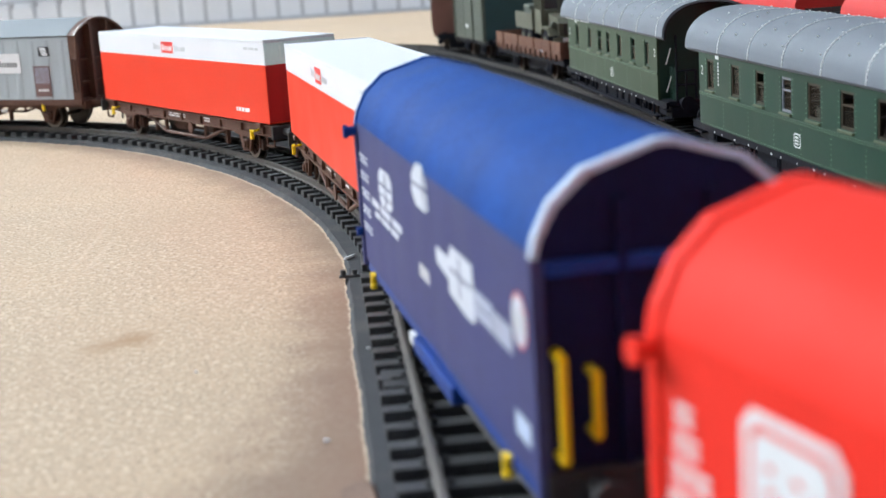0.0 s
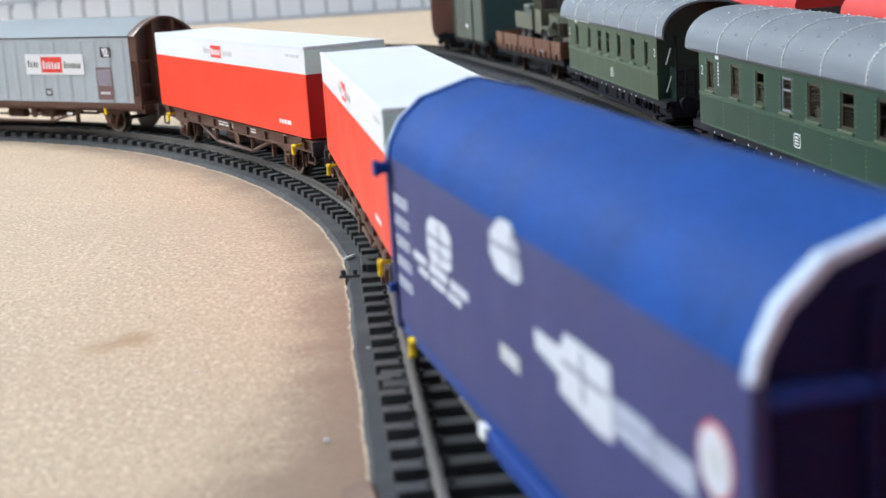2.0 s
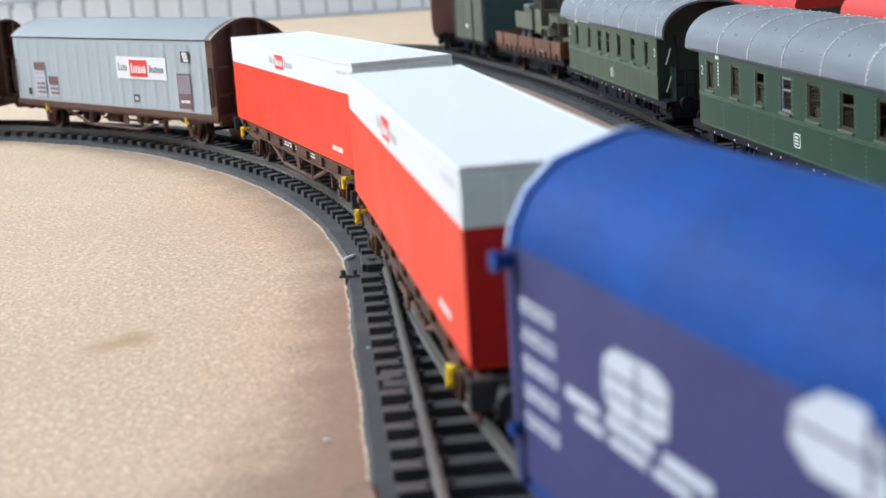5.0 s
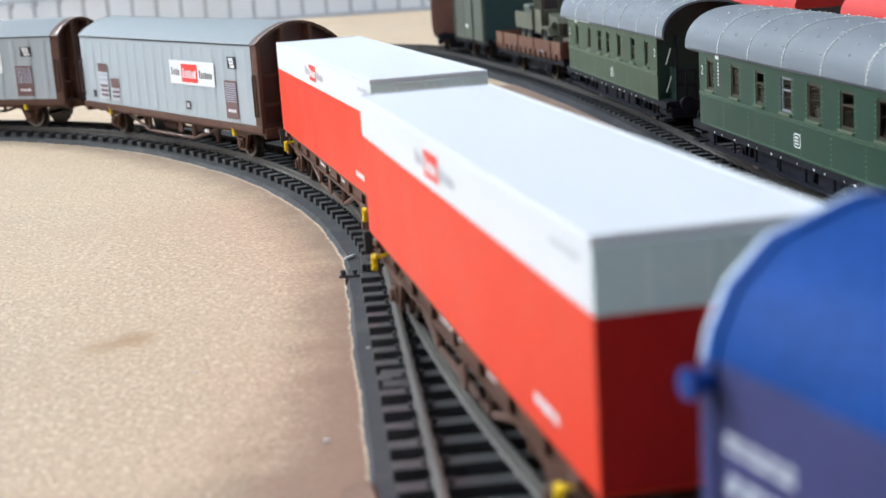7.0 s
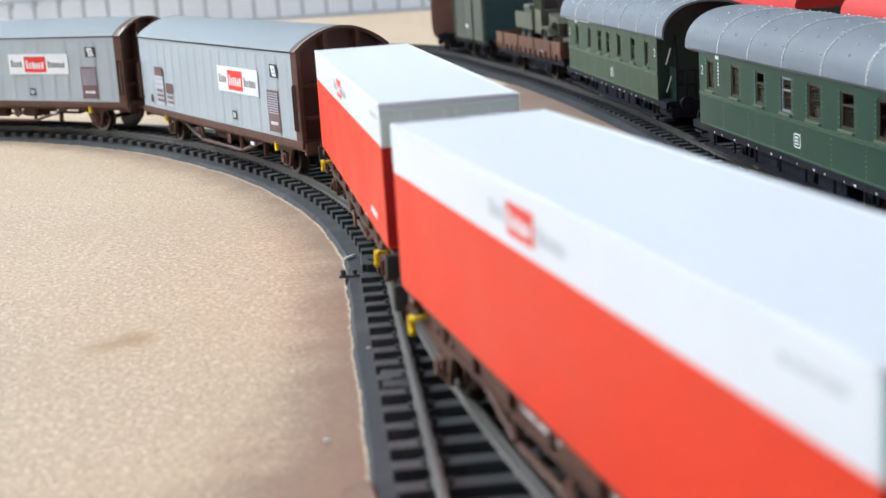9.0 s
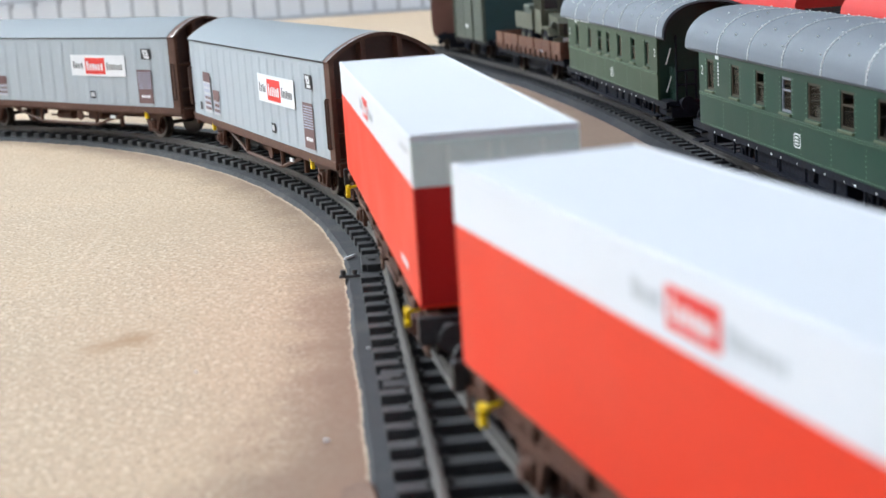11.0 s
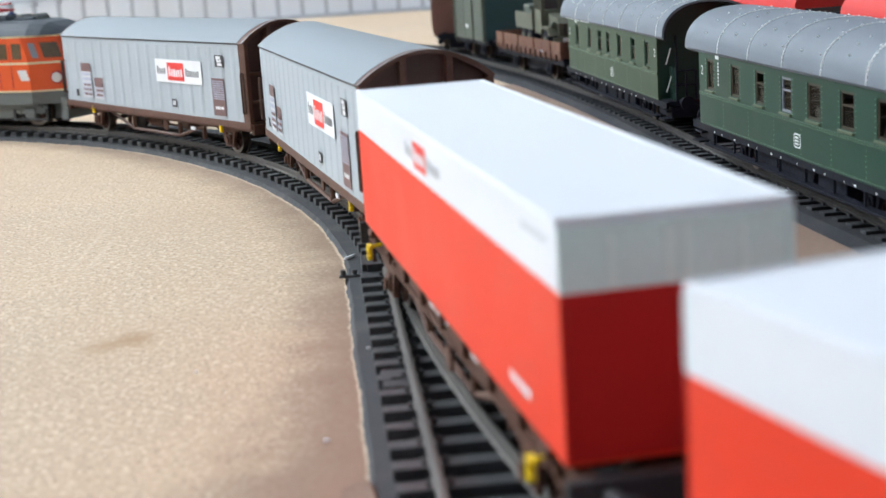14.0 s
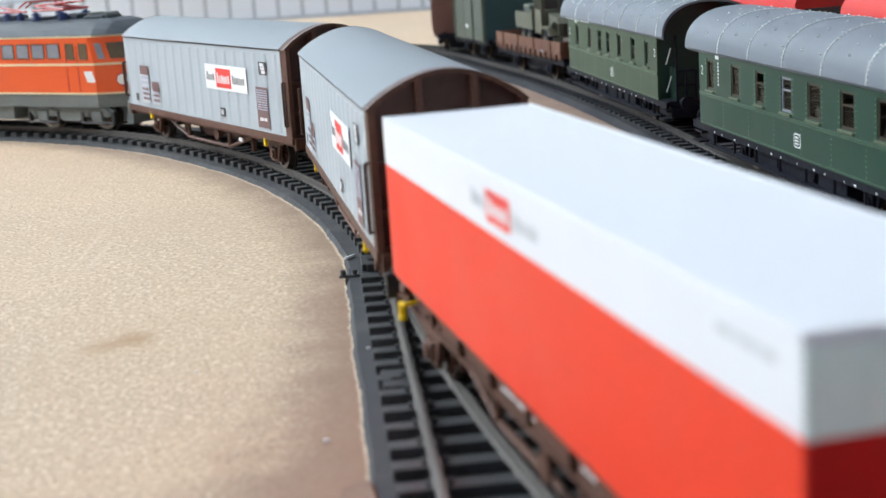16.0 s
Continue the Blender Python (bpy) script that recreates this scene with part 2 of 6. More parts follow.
M_BOARD = stained_board()


def train_line(s):
    """Point and heading of the train's track, s metres along it."""
    def bend(start, a0, k, d):
        a = a0 + k * d
        return Vector((start.x + (math.sin(a) - math.sin(a0)) / k, start.y - (math.cos(a) - math.cos(a0)) / k)), a

    if s < 0:
        return bend(P0, PSI0, K_NEAR, s)
    if s < S_TIGHT:
        return bend(P0, PSI0, K_FAR, s)
    return bend(*bend(P0, PSI0, K_FAR, S_TIGHT), K_TIGHT, s - S_TIGHT)


def straight_line(s):
    """The straight branch of the turnout."""
    a = 1.6505
    start = Vector((-0.0052, 0.3361))
    return start + s * Vector((math.cos(a), math.sin(a))), a


BACK_KNOTS = ((0.2110, -0.4000), (0.1600, 0.0200), (0.1330, 0.2250), (0.1058, 0.4300), (0.0899, 0.5960), (0.0687, 0.7380), (0.0450, 0.8480), (0.0240, 0.9400), (-0.0030, 1.0080), (-0.0480, 1.0560), (-0.1300, 1.0850))


def back_line(s):
    """The track of the green coaches: a smooth curve through its knots; s runs from 0 near the camera's side to 10 far off."""
    pts = [Vector(p) for p in BACK_KNOTS]
    i = max(0, min(len(pts) - 2, int(math.floor(s))))
    t = s - i
    p1, p2 = pts[i], pts[i + 1]
    m1 = (p2 - pts[i - 1]) / 2 if i > 0 else p2 - p1
    m2 = (pts[i + 2] - p1) / 2 if i + 2 < len(pts) else p2 - p1
    c = (2 * t ** 3 - 3 * t ** 2 + 1) * p1 + (t ** 3 - 2 * t ** 2 + t) * m1 + (3 * t ** 2 - 2 * t ** 3) * p2 + (t ** 3 - t ** 2) * m2
    d = (6 * t * t - 6 * t) * p1 + (3 * t * t - 4 * t + 1) * m1 + (6 * t - 6 * t * t) * p2 + (3 * t * t - 2 * t) * m2
    return c, math.atan2(d.y, d.x)


def parked(x, y, heading, along=0.0, side=0.0):
    """Pose of a parked vehicle from a point on its near lower edge: along and side lead from there to its middle."""
    a = radians(heading)
    return pose(x + along * math.cos(a) + side * math.sin(a), y + along * math.sin(a) - side * math.cos(a), 0, 0, 0, heading)


def seat_on(line, s, half):
    """Pose of a vehicle whose axles stand half a wheelbase before and behind s."""
    (a, _), (b, _) = line(s + half), line(s - half)
    c, d = (a + b) / 2, a - b
    return pose(c.x, c.y, 0, 0, 0, math.degrees(math.atan2(d.y, d.x)))


# ---- building helpers ----
def part(name, bm, material, parent, label="", m=None, smooth=False):
    me = bpy.data.meshes.new(name)
    bmesh.ops.recalc_face_normals(bm, faces=bm.faces)
    bm.to_mesh(me)
    bm.free()
    me.materials.append(material)
    if smooth:
        me.polygons.foreach_set("use_smooth", [True] * len(me.polygons))
        me.set_sharp_from_angle(angle=radians(40))
    ob = new(name, me)
    ob.parent = parent
    if m is not None:
        ob.matrix_basis = m
    if label:
        tagged(ob, label)
    return ob


def again(ob, m, parent=None):
    """Another part on the same mesh."""
    o = new(ob.name.split(".")[0], ob.data)
    o.parent = parent or ob.parent
    o.matrix_basis = m
    return o


def thing(name, label, category, group="", m=None):
    e = new(name)
    e.empty_display_size = 0.01
    if m is not None:
        e.matrix_basis = m
    return tagged(e, label, category, group)


def box(bm, x0, x1, y0, y1, z0, z1, bevel=0.0):
    vs = [bm.verts.new((x, y, z)) for x in (x0, x1) for y in (y0, y1) for z in (z0, z1)]
    fs = [bm.faces.new([vs[i] for i in q]) for q in ((0, 1, 3, 2), (4, 6, 7, 5), (0, 4, 5, 1), (2, 3, 7, 6), (0, 2, 6, 4), (1, 5, 7, 3))]
    if bevel:
        es = list({e for f in fs for e in f.edges})
        bmesh.ops.bevel(bm, geom=es, offset=bevel, segments=2, affect="EDGES", profile=0.5)
    return bm


def boxes(*rows, bevel=0.0):
    bm = bmesh.new()
    for r in rows:
        box(bm, *r, bevel=bevel)
    return bm


def rod(bm, a, b, r, n=8):
    """A round bar from a to b."""
    a, b = Vector(a), Vector(b)
    q = (b - a).to_track_quat("Z", "Y").to_matrix()
    rings = [[bm.verts.new(p + q @ Vector((r * math.cos(2 * math.pi * i / n), r * math.sin(2 * math.pi * i / n), 0))) for i in range(n)] for p in (a, b)]
    for i in range(n):
        bm.faces.new((rings[0][i], rings[0][(i + 1) % n], rings[1][(i + 1) % n], rings[1][i]))
    bm.faces.new(rings[0][::-1])
    bm.faces.new(rings[1])
    return bm


def rods(r, *pairs, n=8):
    bm = bmesh.new()
    for a, b in pairs:
        rod(bm, a, b, r, n)
    return bm


def profile(bm, pts, x0, x1):
    """A closed outline of (y, z) drawn out along x."""
    a = [bm.verts.new((x0, y, z)) for y, z in pts]
    b = [bm.verts.new((x1, y, z)) for y, z in pts]
    k = len(pts)
    for i in range(k):
        bm.faces.new((a[i], a[(i + 1) % k], b[(i + 1) % k], b[i]))
    bm.faces.new(a[::-1])
    bm.faces.new(b)
    return bm


def outline(bm, pts, y0, y1):
    """A closed outline of (x, z) drawn out along y."""
    a = [bm.verts.new((x, y0, z)) for x, z in pts]
    b = [bm.verts.new((x, y1, z)) for x, z in pts]
    k = len(pts)
    for i in range(k):
        bm.faces.new((a[i], a[(i + 1) % k], b[(i + 1) % k], b[i]))
    bm.faces.new(a[::-1])
    bm.faces.new(b)
    return bm


def along(bm, line, s0, s1, steps, section, closed=True):
    """A section of (side, z), side positive to the right, swept along a track line."""
    rings = []
    for i in range(steps + 1):
        c, a = line(s0 + (s1 - s0) * i / steps)
        nx, ny = math.sin(a), -math.cos(a)
        rings.append([bm.verts.new((c.x + nx * o, c.y + ny * o, z)) for o, z in section])
    k = len(section)
    for i in range(steps):
        for j in range(k if closed else k - 1):
            bm.faces.new((rings[i][j], rings[i][(j + 1) % k], rings[i + 1][(j + 1) % k], rings[i + 1][j]))
    if closed:
        bm.faces.new(rings[0][::-1])
        bm.faces.new(rings[-1])
    return bm


# ---- room ----
def room():
    r = ROOM
    T = 0.12
    f = part("floor", boxes((r["x0"], r["x1"], r["y0"], r["y1"], r["z0"] - 0.05, r["z0"])), M_FLOOR, None)
    tagged(f, "brown wooden floor of the room", "floor", kind="structure")
    c = part("ceiling", boxes((r["x0"], r["x1"], r["y0"], r["y1"], r["z1"], r["z1"] + 0.05)), M_PLASTER, None)
    tagged(c, "plain white plaster ceiling", "ceiling", kind="structure")
    w = WIN
    rows = {"wall_north": ((r["x0"], r["x1"], r["y1"], r["y1"] + T, r["z0"], r["z1"]),), "wall_south": ((r["x0"], r["x1"], r["y0"] - T, r["y0"], r["z0"], r["z1"]),),
            "wall_east": ((r["x1"], r["x1"] + T, r["y0"] - T, r["y1"] + T, r["z0"], r["z1"]),),
            "wall_west": ((r["x0"] - T, r["x0"], r["y0"] - T, w["y0"], r["z0"], r["z1"]), (r["x0"] - T, r["x0"], w["y1"], r["y1"] + T, r["z0"], r["z1"]),
                          (r["x0"] - T, r["x0"], w["y0"], w["y1"], r["z0"], w["z0"]), (r["x0"] - T, r["x0"], w["y0"], w["y1"], w["z1"], r["z1"]))}
    for name, bs in rows.items():
        tagged(part(name, boxes(*bs), M_PLASTER, None), "plain white plaster wall", "wall", kind="structure")
    e = thing("window_1", "white framed window letting in daylight", "window")
    tagged(e, kind="structure")
    x0, x1 = r["x0"] - 0.10, r["x0"] - 0.06
    for a in ((w["y0"], w["y1"], w["z0"], w["z0"] + 0.05), (w["y0"], w["y1"], w["z1"] - 0.05, w["z1"]), (w["y0"], w["y0"] + 0.05, w["z0"] + 0.05, w["z1"] - 0.05), (w["y1"] - 0.05, w["y1"], w["z0"] + 0.05, w["z1"] - 0.05)):
        part("window_frame", boxes((x0, x1, *a)), M_WHITE, e)
    p = part("pane", boxes((r["x0"] - 0.082, r["x0"] - 0.078, w["y0"] + 0.05, w["y1"] - 0.05, w["z0"] + 0.05, w["z1"] - 0.05)), M_GLASS, e)
    p.visible_shadow = False


Z_BOARD = -6 * MM


def table():
    e = thing("layout_table", "tan fibreboard layout table with a spray-darkened edge along the track", "table")
    part("board", boxes((-1.1, 1.3, -1.0, 2.25, Z_BOARD - 0.016, Z_BOARD)), M_BOARD, e)
    # a rounded tongue of board that overlaps the roadbed
    bm = bmesh.new()
    pts = [(-0.060, 0.150), (-0.0095, 0.150), (-0.0108, 0.1850), (-0.0114, 0.1950), (-0.0124, 0.2010), (-0.0143, 0.2048), (-0.0170, 0.2066), (-0.0220, 0.2070), (-0.060, 0.2090)]
    lo = [bm.verts.new((x, y, Z_BOARD)) for x, y in pts]
    mid = [bm.verts.new((x, y, Z_BOARD + 1.7 * MM)) for x, y in pts]
    hi = [bm.verts.new((x - 0.0004, y - 0.0006, Z_BOARD + 2.1 * MM)) for x, y in pts]
    for a, b in ((lo, mid), (mid, hi)):
        for k in range(len(pts)):
            bm.faces.new((a[k], a[(k + 1) % len(pts)], b[(k + 1) % len(pts)], b[k]))
    bm.faces.new(hi)
    part("board_tongue", bm, M_BOARD, e, "rounded tan board edge")
    for x in (-1.0, 1.2):
        for y in (-0.9, 2.15):
            part("leg", boxes((x - 0.03, x + 0.03, y - 0.03, y + 0.03, ROOM["z0"], Z_BOARD - 0.016)), M_WOOD, e)


def backdrop_panels():
    """White panels between grey strips behind the layout, standing askew on the board."""
    L = 1.4
    e = thing("panel_fence", "white panels between grey upright strips behind the layout", "fence", m=pose(-0.86, 1.61, Z_BOARD, 0, 0, 1.5))
    step = 0.0268
    count = int(L / step)
    top = lambda x: 0.0295 + 0.049 * (x - 0.39)
    for i in range(count):
        x0, x1 = i * step, (i + 1) * step - 0.0045
        bm = outline(bmesh.new(), [(x0, 0.004), (x1, 0.004), (x1, top(x1)), (x1 - 0.004, top(x1) + 0.003), (x0 + 0.004, top(x0) + 0.003), (x0, top(x0))], 0, 0.006)
        part("panel", bm, M_CREAM, e)
        part("strip", boxes((x1, x1 + 0.0045, 0.001, 0.008, 0.0, top(x1) + 0.006)), M_GREYLINE, e)
    bm = outline(bmesh.new(), [(0, top(0) + 0.006), (L, top(L) + 0.006), (L, top(L) + 0.010), (0, top(0) + 0.010)], -0.002, 0.009)
    part("top_rail", bm, M_GREYLINE, e)
    part("foot_rail", boxes((0, L, -0.002, 0.0085, 0.0, 0.004)), M_GREYLINE, e)


# ---- track ----
Z_SLEEPER = -2.3 * MM
RAIL_SECTION = [(-0.0009, -0.0023), (0.0009, -0.0023), (0.0009, -0.0020), (0.00025, -0.0017), (0.00025, -0.0008), (0.00048, -0.0006), (0.00048, -0.0001), (0.00035, 0.0), (-0.00035, 0.0), (-0.00048, -0.0001), (-0.00048, -0.0006), (-0.00025, -0.0008), (-0.00025, -0.0017), (-0.0009, -0.0020)]
GAUGE = 16.5 * MM + 0.9 * MM


def rail(line, side, s0, s1, parent):
    sec = [(o + side * GAUGE / 2, z) for o, z in RAIL_SECTION]
    return part("rail", along(bmesh.new(), line, s0, s1, max(4, int(abs(s1 - s0) / 0.012)), sec), M_RAIL, parent)


def sleeper_mesh(half_left, half_right, name="sleeper"):
    bm = bmesh.new()
    w, h = 1.8 * MM, 2.3 * MM
    lo, hi = -half_right, half_left
    box(bm, -w, w, lo, hi, -h, 0, bevel=0.12 * MM)
    for y in (GAUGE / 2 - 1.9 * MM, GAUGE / 2 + 1.3 * MM, -GAUGE / 2 - 1.9 * MM, -GAUGE / 2 + 1.3 * MM):
        box(bm, -0.75 * MM, 0.75 * MM, y, y + 0.6 * MM, 0, 0.7 * MM)
    me = bpy.data.meshes.new(name)
    bmesh.ops.recalc_face_normals(bm, faces=bm.faces)
    bm.to_mesh(me)
    bm.free()
    me.materials.append(M_SLEEPER)
    return me


def sleepers(me, line, s0, s1, pitch, parent, turn=None):
    k = int(round((s1 - s0) / pitch))
    for i in range(k):
        c, a = line(s0 + (i + 0.5) * pitch)
        o = new("sleeper", me)
        o.parent = parent
        o.matrix_basis = pose(c.x, c.y, Z_SLEEPER, 0, 0, math.degrees(a) + random.uniform(-0.4, 0.4))


def roadbed(name, line, s0, s1, left, right, parent, drop=0.0):
    """Dark foam strip under the sleepers with a ragged, chamfered edge."""
    top, low = Z_SLEEPER - 1.9 * MM - drop, Z_BOARD - 0.1 * MM - drop
    bm = bmesh.new()
    steps = int((s1 - s0) / 0.0015)
    rings = []
    for i in range(steps + 1):
        s = s0 + (s1 - s0) * i / steps
        c, a = line(s)
        nx, ny = math.sin(a), -math.cos(a)
        j = 0.00055 * (noise.noise((s * 70, 0.3, 0)) + 0.6 * noise.noise((s * 420, 3.3, 0)) + 0.5 * noise.noise((s * 1100, 6.1, 0)))
        k = 0.0008 * noise.noise((s * 200, 7.3, 0))
        sec = [(-left - 1.0 * MM + j, low), (-left + j * 0.6, top), (0, top), (right + k, top), (right + 1.0 * MM + k, low)]
        rings.append([bm.verts.new((c.x + nx * o, c.y + ny * o, z)) for o, z in sec])
    for i in range(steps):
        for q in range(4):
            bm.faces.new((rings[i][q], rings[i][q + 1], rings[i + 1][q + 1], rings[i + 1][q]))
    return part(name, bm, M_ROADBED, parent, "dark grey foam roadbed")


def torn_edge(line, s0, s1, left, parent):
    """Pale torn fibres standing up where the board meets the roadbed."""
    bm = bmesh.new()
    steps = int((s1 - s0) / 0.0012)
    last = None
    for i in range(steps + 1):
        s = s0 + (s1 - s0) * i / steps
        c, a = line(s)
        nx, ny = math.sin(a), -math.cos(a)
        j = 0.00055 * (noise.noise((s * 70, 0.3, 0)) + 0.6 * noise.noise((s * 420, 3.3, 0)) + 0.5 * noise.noise((s * 1100, 6.1, 0)))
        w = 0.5 * MM + 0.6 * MM * noise.noise((s * 700, 9.1, 0)) + 0.25 * MM * noise.noise((s * 1900, 5.1, 0))
        h = 0.22 * MM + 0.5 * MM * noise.noise((s * 900, 2.1, 0))
        o = -left - 0.7 * MM + j
        ring = [bm.verts.new((c.x + nx * q, c.y + ny * q, z)) for q, z in ((o + 0.3 * MM, Z_BOARD), (o, Z_BOARD + max(0.15 * MM, h)), (o - max(0.15 * MM, w), Z_BOARD + 0.05 * MM), (o - max(0.15 * MM, w) - 0.2 * MM, Z_BOARD - 0.1 * MM))]
        if last:
            for k in range(3):
                bm.faces.new((last[k], last[k + 1], ring[k + 1], ring[k]))
        last = ring
    part("torn_edge", bm, M_TORN, parent, "pale torn board edge")


def tracks():
    e = thing("curved_track", "model railway track on dark grey roadbed, with black sleepers", "track")
    tagged(e, kind="structure")
    roadbed("roadbed", train_line, 0.004, 1.15, 17.8 * MM, 34 * MM, e, 0.2 * MM)
    for side in (-1, 1):
        rail(train_line, side, 0.0, 1.15, e)
    torn_edge(train_line, -0.006, 0.5, 17.8 * MM, e)
    me = sleeper_mesh(14.2 * MM, 14.2 * MM)
    sleepers(me, train_line, 0.004, 1.15, 8.4 * MM, e)
    t = thing("turnout", "turnout with black sleepers and brown weathered rails", "track")
    tagged(t, kind="structure")
    # straight branch: left stock rail; diverging branch: both rails
    rail(straight_line, -1, -0.60, 0.0, t)
    rail(train_line, 1, -0.75, 0.0, t)
    rail(train_line, -1, -0.75, -0.035, t)
    roadbed("roadbed", straight_line, -0.60, 0.012, 17.6 * MM, 60 * MM, t)
    torn_edge(straight_line, -0.25, 0.010, 17.6 * MM, t)
    s = -0.006
    while s > -0.5:
        c, a = straight_line(s)
        spread = 15.0 * MM + min(60 * MM, 0.5 * 0.75 * s * s + 0.03 * abs(s))
        key = round(spread / (4 * MM)) * 4 * MM
        if key not in WIDE:
            WIDE[key] = sleeper_mesh(15.0 * MM, key)
        o = new("sleeper", WIDE[key])
        o.parent = t
        o.matrix_basis = pose(c.x, c.y, Z_SLEEPER, 0, 0, math.degrees(a) + random.uniform(-0.4, 0.4))
        s -= 9.0 * MM
    for s0 in (-0.0875, 0.012):
        c, a = straight_line(s0)
        part("joint_plate", boxes((-5.2 * MM, 5.2 * MM, 9.6 * MM, 14.2 * MM, -2.2 * MM, -0.1 * MM), (-1.2 * MM, 1.2 * MM, 10.6 * MM, 12.6 * MM, -0.1 * MM, 0.3 * MM), bevel=0.15 * MM), M_SLEEPER, t, m=pose(c.x, c.y, Z_SLEEPER, 0, 0, math.degrees(a)))
    bm = bmesh.new()
    tongue = [(-0.0168, 0.1990), (-0.0150, 0.2014), (-0.0138, 0.2018), (-0.0127, 0.2004), (-0.0121, 0.1985), (-0.0118, 0.1962), (-0.0113, 0.1920), (-0.0112, 0.1860), (-0.0160, 0.1850)]
    low = [bm.verts.new((x, y, Z_BOARD - 0.1 * MM)) for x, y in tongue]
    high = [bm.verts.new((x - 0.3 * MM, y - 0.3 * MM, -3.7 * MM)) for x, y in tongue]
    bm.faces.new(high)
    for i in range(len(tongue)):
        j = (i + 1) % len(tongue)
        bm.faces.new((low[i], low[j], high[j], high[i]))
    part("board_tongue", bm, M_BROWNBOARD, t, "torn tongue of brown board over the roadbed")
    k = thing("point_lever", "small black plastic lever beside the turnout", "lever", m=pose(-0.0233, 0.3372, Z_BOARD, 0, 0, 2))
    part("base", boxes((-2.0 * MM, 6 * MM, -0.8 * MM, 0.8 * MM, 1.7 * MM, 2.3 * MM), (-0.6 * MM, 8 * MM, -1.4 * MM, 1.4 * MM, 0.0, 1.7 * MM), bevel=0.2 * MM), M_SLEEPER, k)
    for x in (-1.0 * MM, 1.8 * MM):
        part("stud", rods(0.65 * MM, ((x, 0.2 * MM, 2.3 * MM), (x, 0.2 * MM, 3.5 * MM)), n=10), M_SLEEPER, k)
    w = thing("wood_sliver", "tiny pale sliver lying on the roadbed", "debris", m=pose(-0.0238, 0.3585, Z_SLEEPER - 1.85 * MM, 0, 0, 62))
    part("sliver", boxes((-2.2 * MM, 2.2 * MM, -0.4 * MM, 0.4 * MM, 0, 0.5 * MM), bevel=0.1 * MM), M_MARK, w)
    for x, y, r in ((-0.0159, 0.2735, 0.5), (-0.0212, 0.2262, 0.6), (-0.0497, 0.2712, 0.4)):
        g = thing("crumb", "tiny pale crumb lying beside the track", "debris", "crumbs", pose(x, y, Z_SLEEPER - 1.9 * MM if x > -0.02 else Z_BOARD))
        bm = bmesh.new()
        bmesh.ops.create_icosphere(bm, subdivisions=1, radius=r * MM, matrix=Matrix.Diagonal((1, 0.8, 0.6, 1)))
        bmesh.ops.translate(bm, verts=bm.verts, vec=(0, 0, r * 0.5 * MM))
        part("grain", bm, M_MARK if x > -0.05 else M_DARKBROWN, g)
    b = thing("station_track", "model railway track under the parked green coaches", "track")
    tagged(b, kind="structure")
    rb = along(bmesh.new(), back_line, 0.0, 8.9, 160, [(-19.5 * MM, Z_BOARD), (-17 * MM, Z_SLEEPER - 0.9 * MM), (30 * MM, Z_SLEEPER - 0.9 * MM), (31 * MM, Z_BOARD)])
    part("roadbed", rb, M_SHOULDER, b)
    rb = along(bmesh.new(), back_line, 0.0, 5.3, 160, [(-52 * MM, Z_BOARD - 0.5 * MM), (-51.6 * MM, Z_BOARD + 0.4 * MM), (-19 * MM, Z_BOARD + 0.4 * MM), (-19 * MM, Z_BOARD - 0.5 * MM)])
    part("board_strip", rb, M_BROWNBOARD, b, "brown board strip beside the roadbed")
    rb = along(bmesh.new(), third_line, 0.0, 6.8, 160, [(-23 * MM, Z_BOARD), (-20 * MM, Z_SLEEPER - 0.9 * MM), (16 * MM, Z_SLEEPER - 0.9 * MM), (17 * MM, Z_BOARD)])
    part("roadbed", rb, M_SHOULDER, b)
    for line, far in ((back_line, 8.9), (third_line, 6.8)):
        for side in (-1, 1):
            sec = [(o + side * GAUGE / 2, z) for o, z in RAIL_SECTION]
            part("rail", along(bmesh.new(), line, 0.0, far, 120, sec), M_DULLRAIL, b)
    far_me = me.copy()
    far_me.materials[0] = M_FARSLEEPER
    s = 1.6
    while s < 8.4:
        c, a = back_line(s)
        o = new("sleeper", far_me)
        o.parent = b
        o.matrix_basis = pose(c.x, c.y, Z_SLEEPER, 0, 0, math.degrees(a))
        c2, _ = back_line(s + 0.01)
        s += 0.01 * 8.4 * MM / (c2 - c).length


WIDE = {}


# ---- rolling stock: shared running gear, x forward, +y the side towards the inside of the curve, z from the rail top ----
def disc(bm, x, y0, y1, z, r, n=20):
    rod(bm, (x, y0, z), (x, y1, z), r, n)


ROLLING = []  # (wheelset, height of its axle, radius)


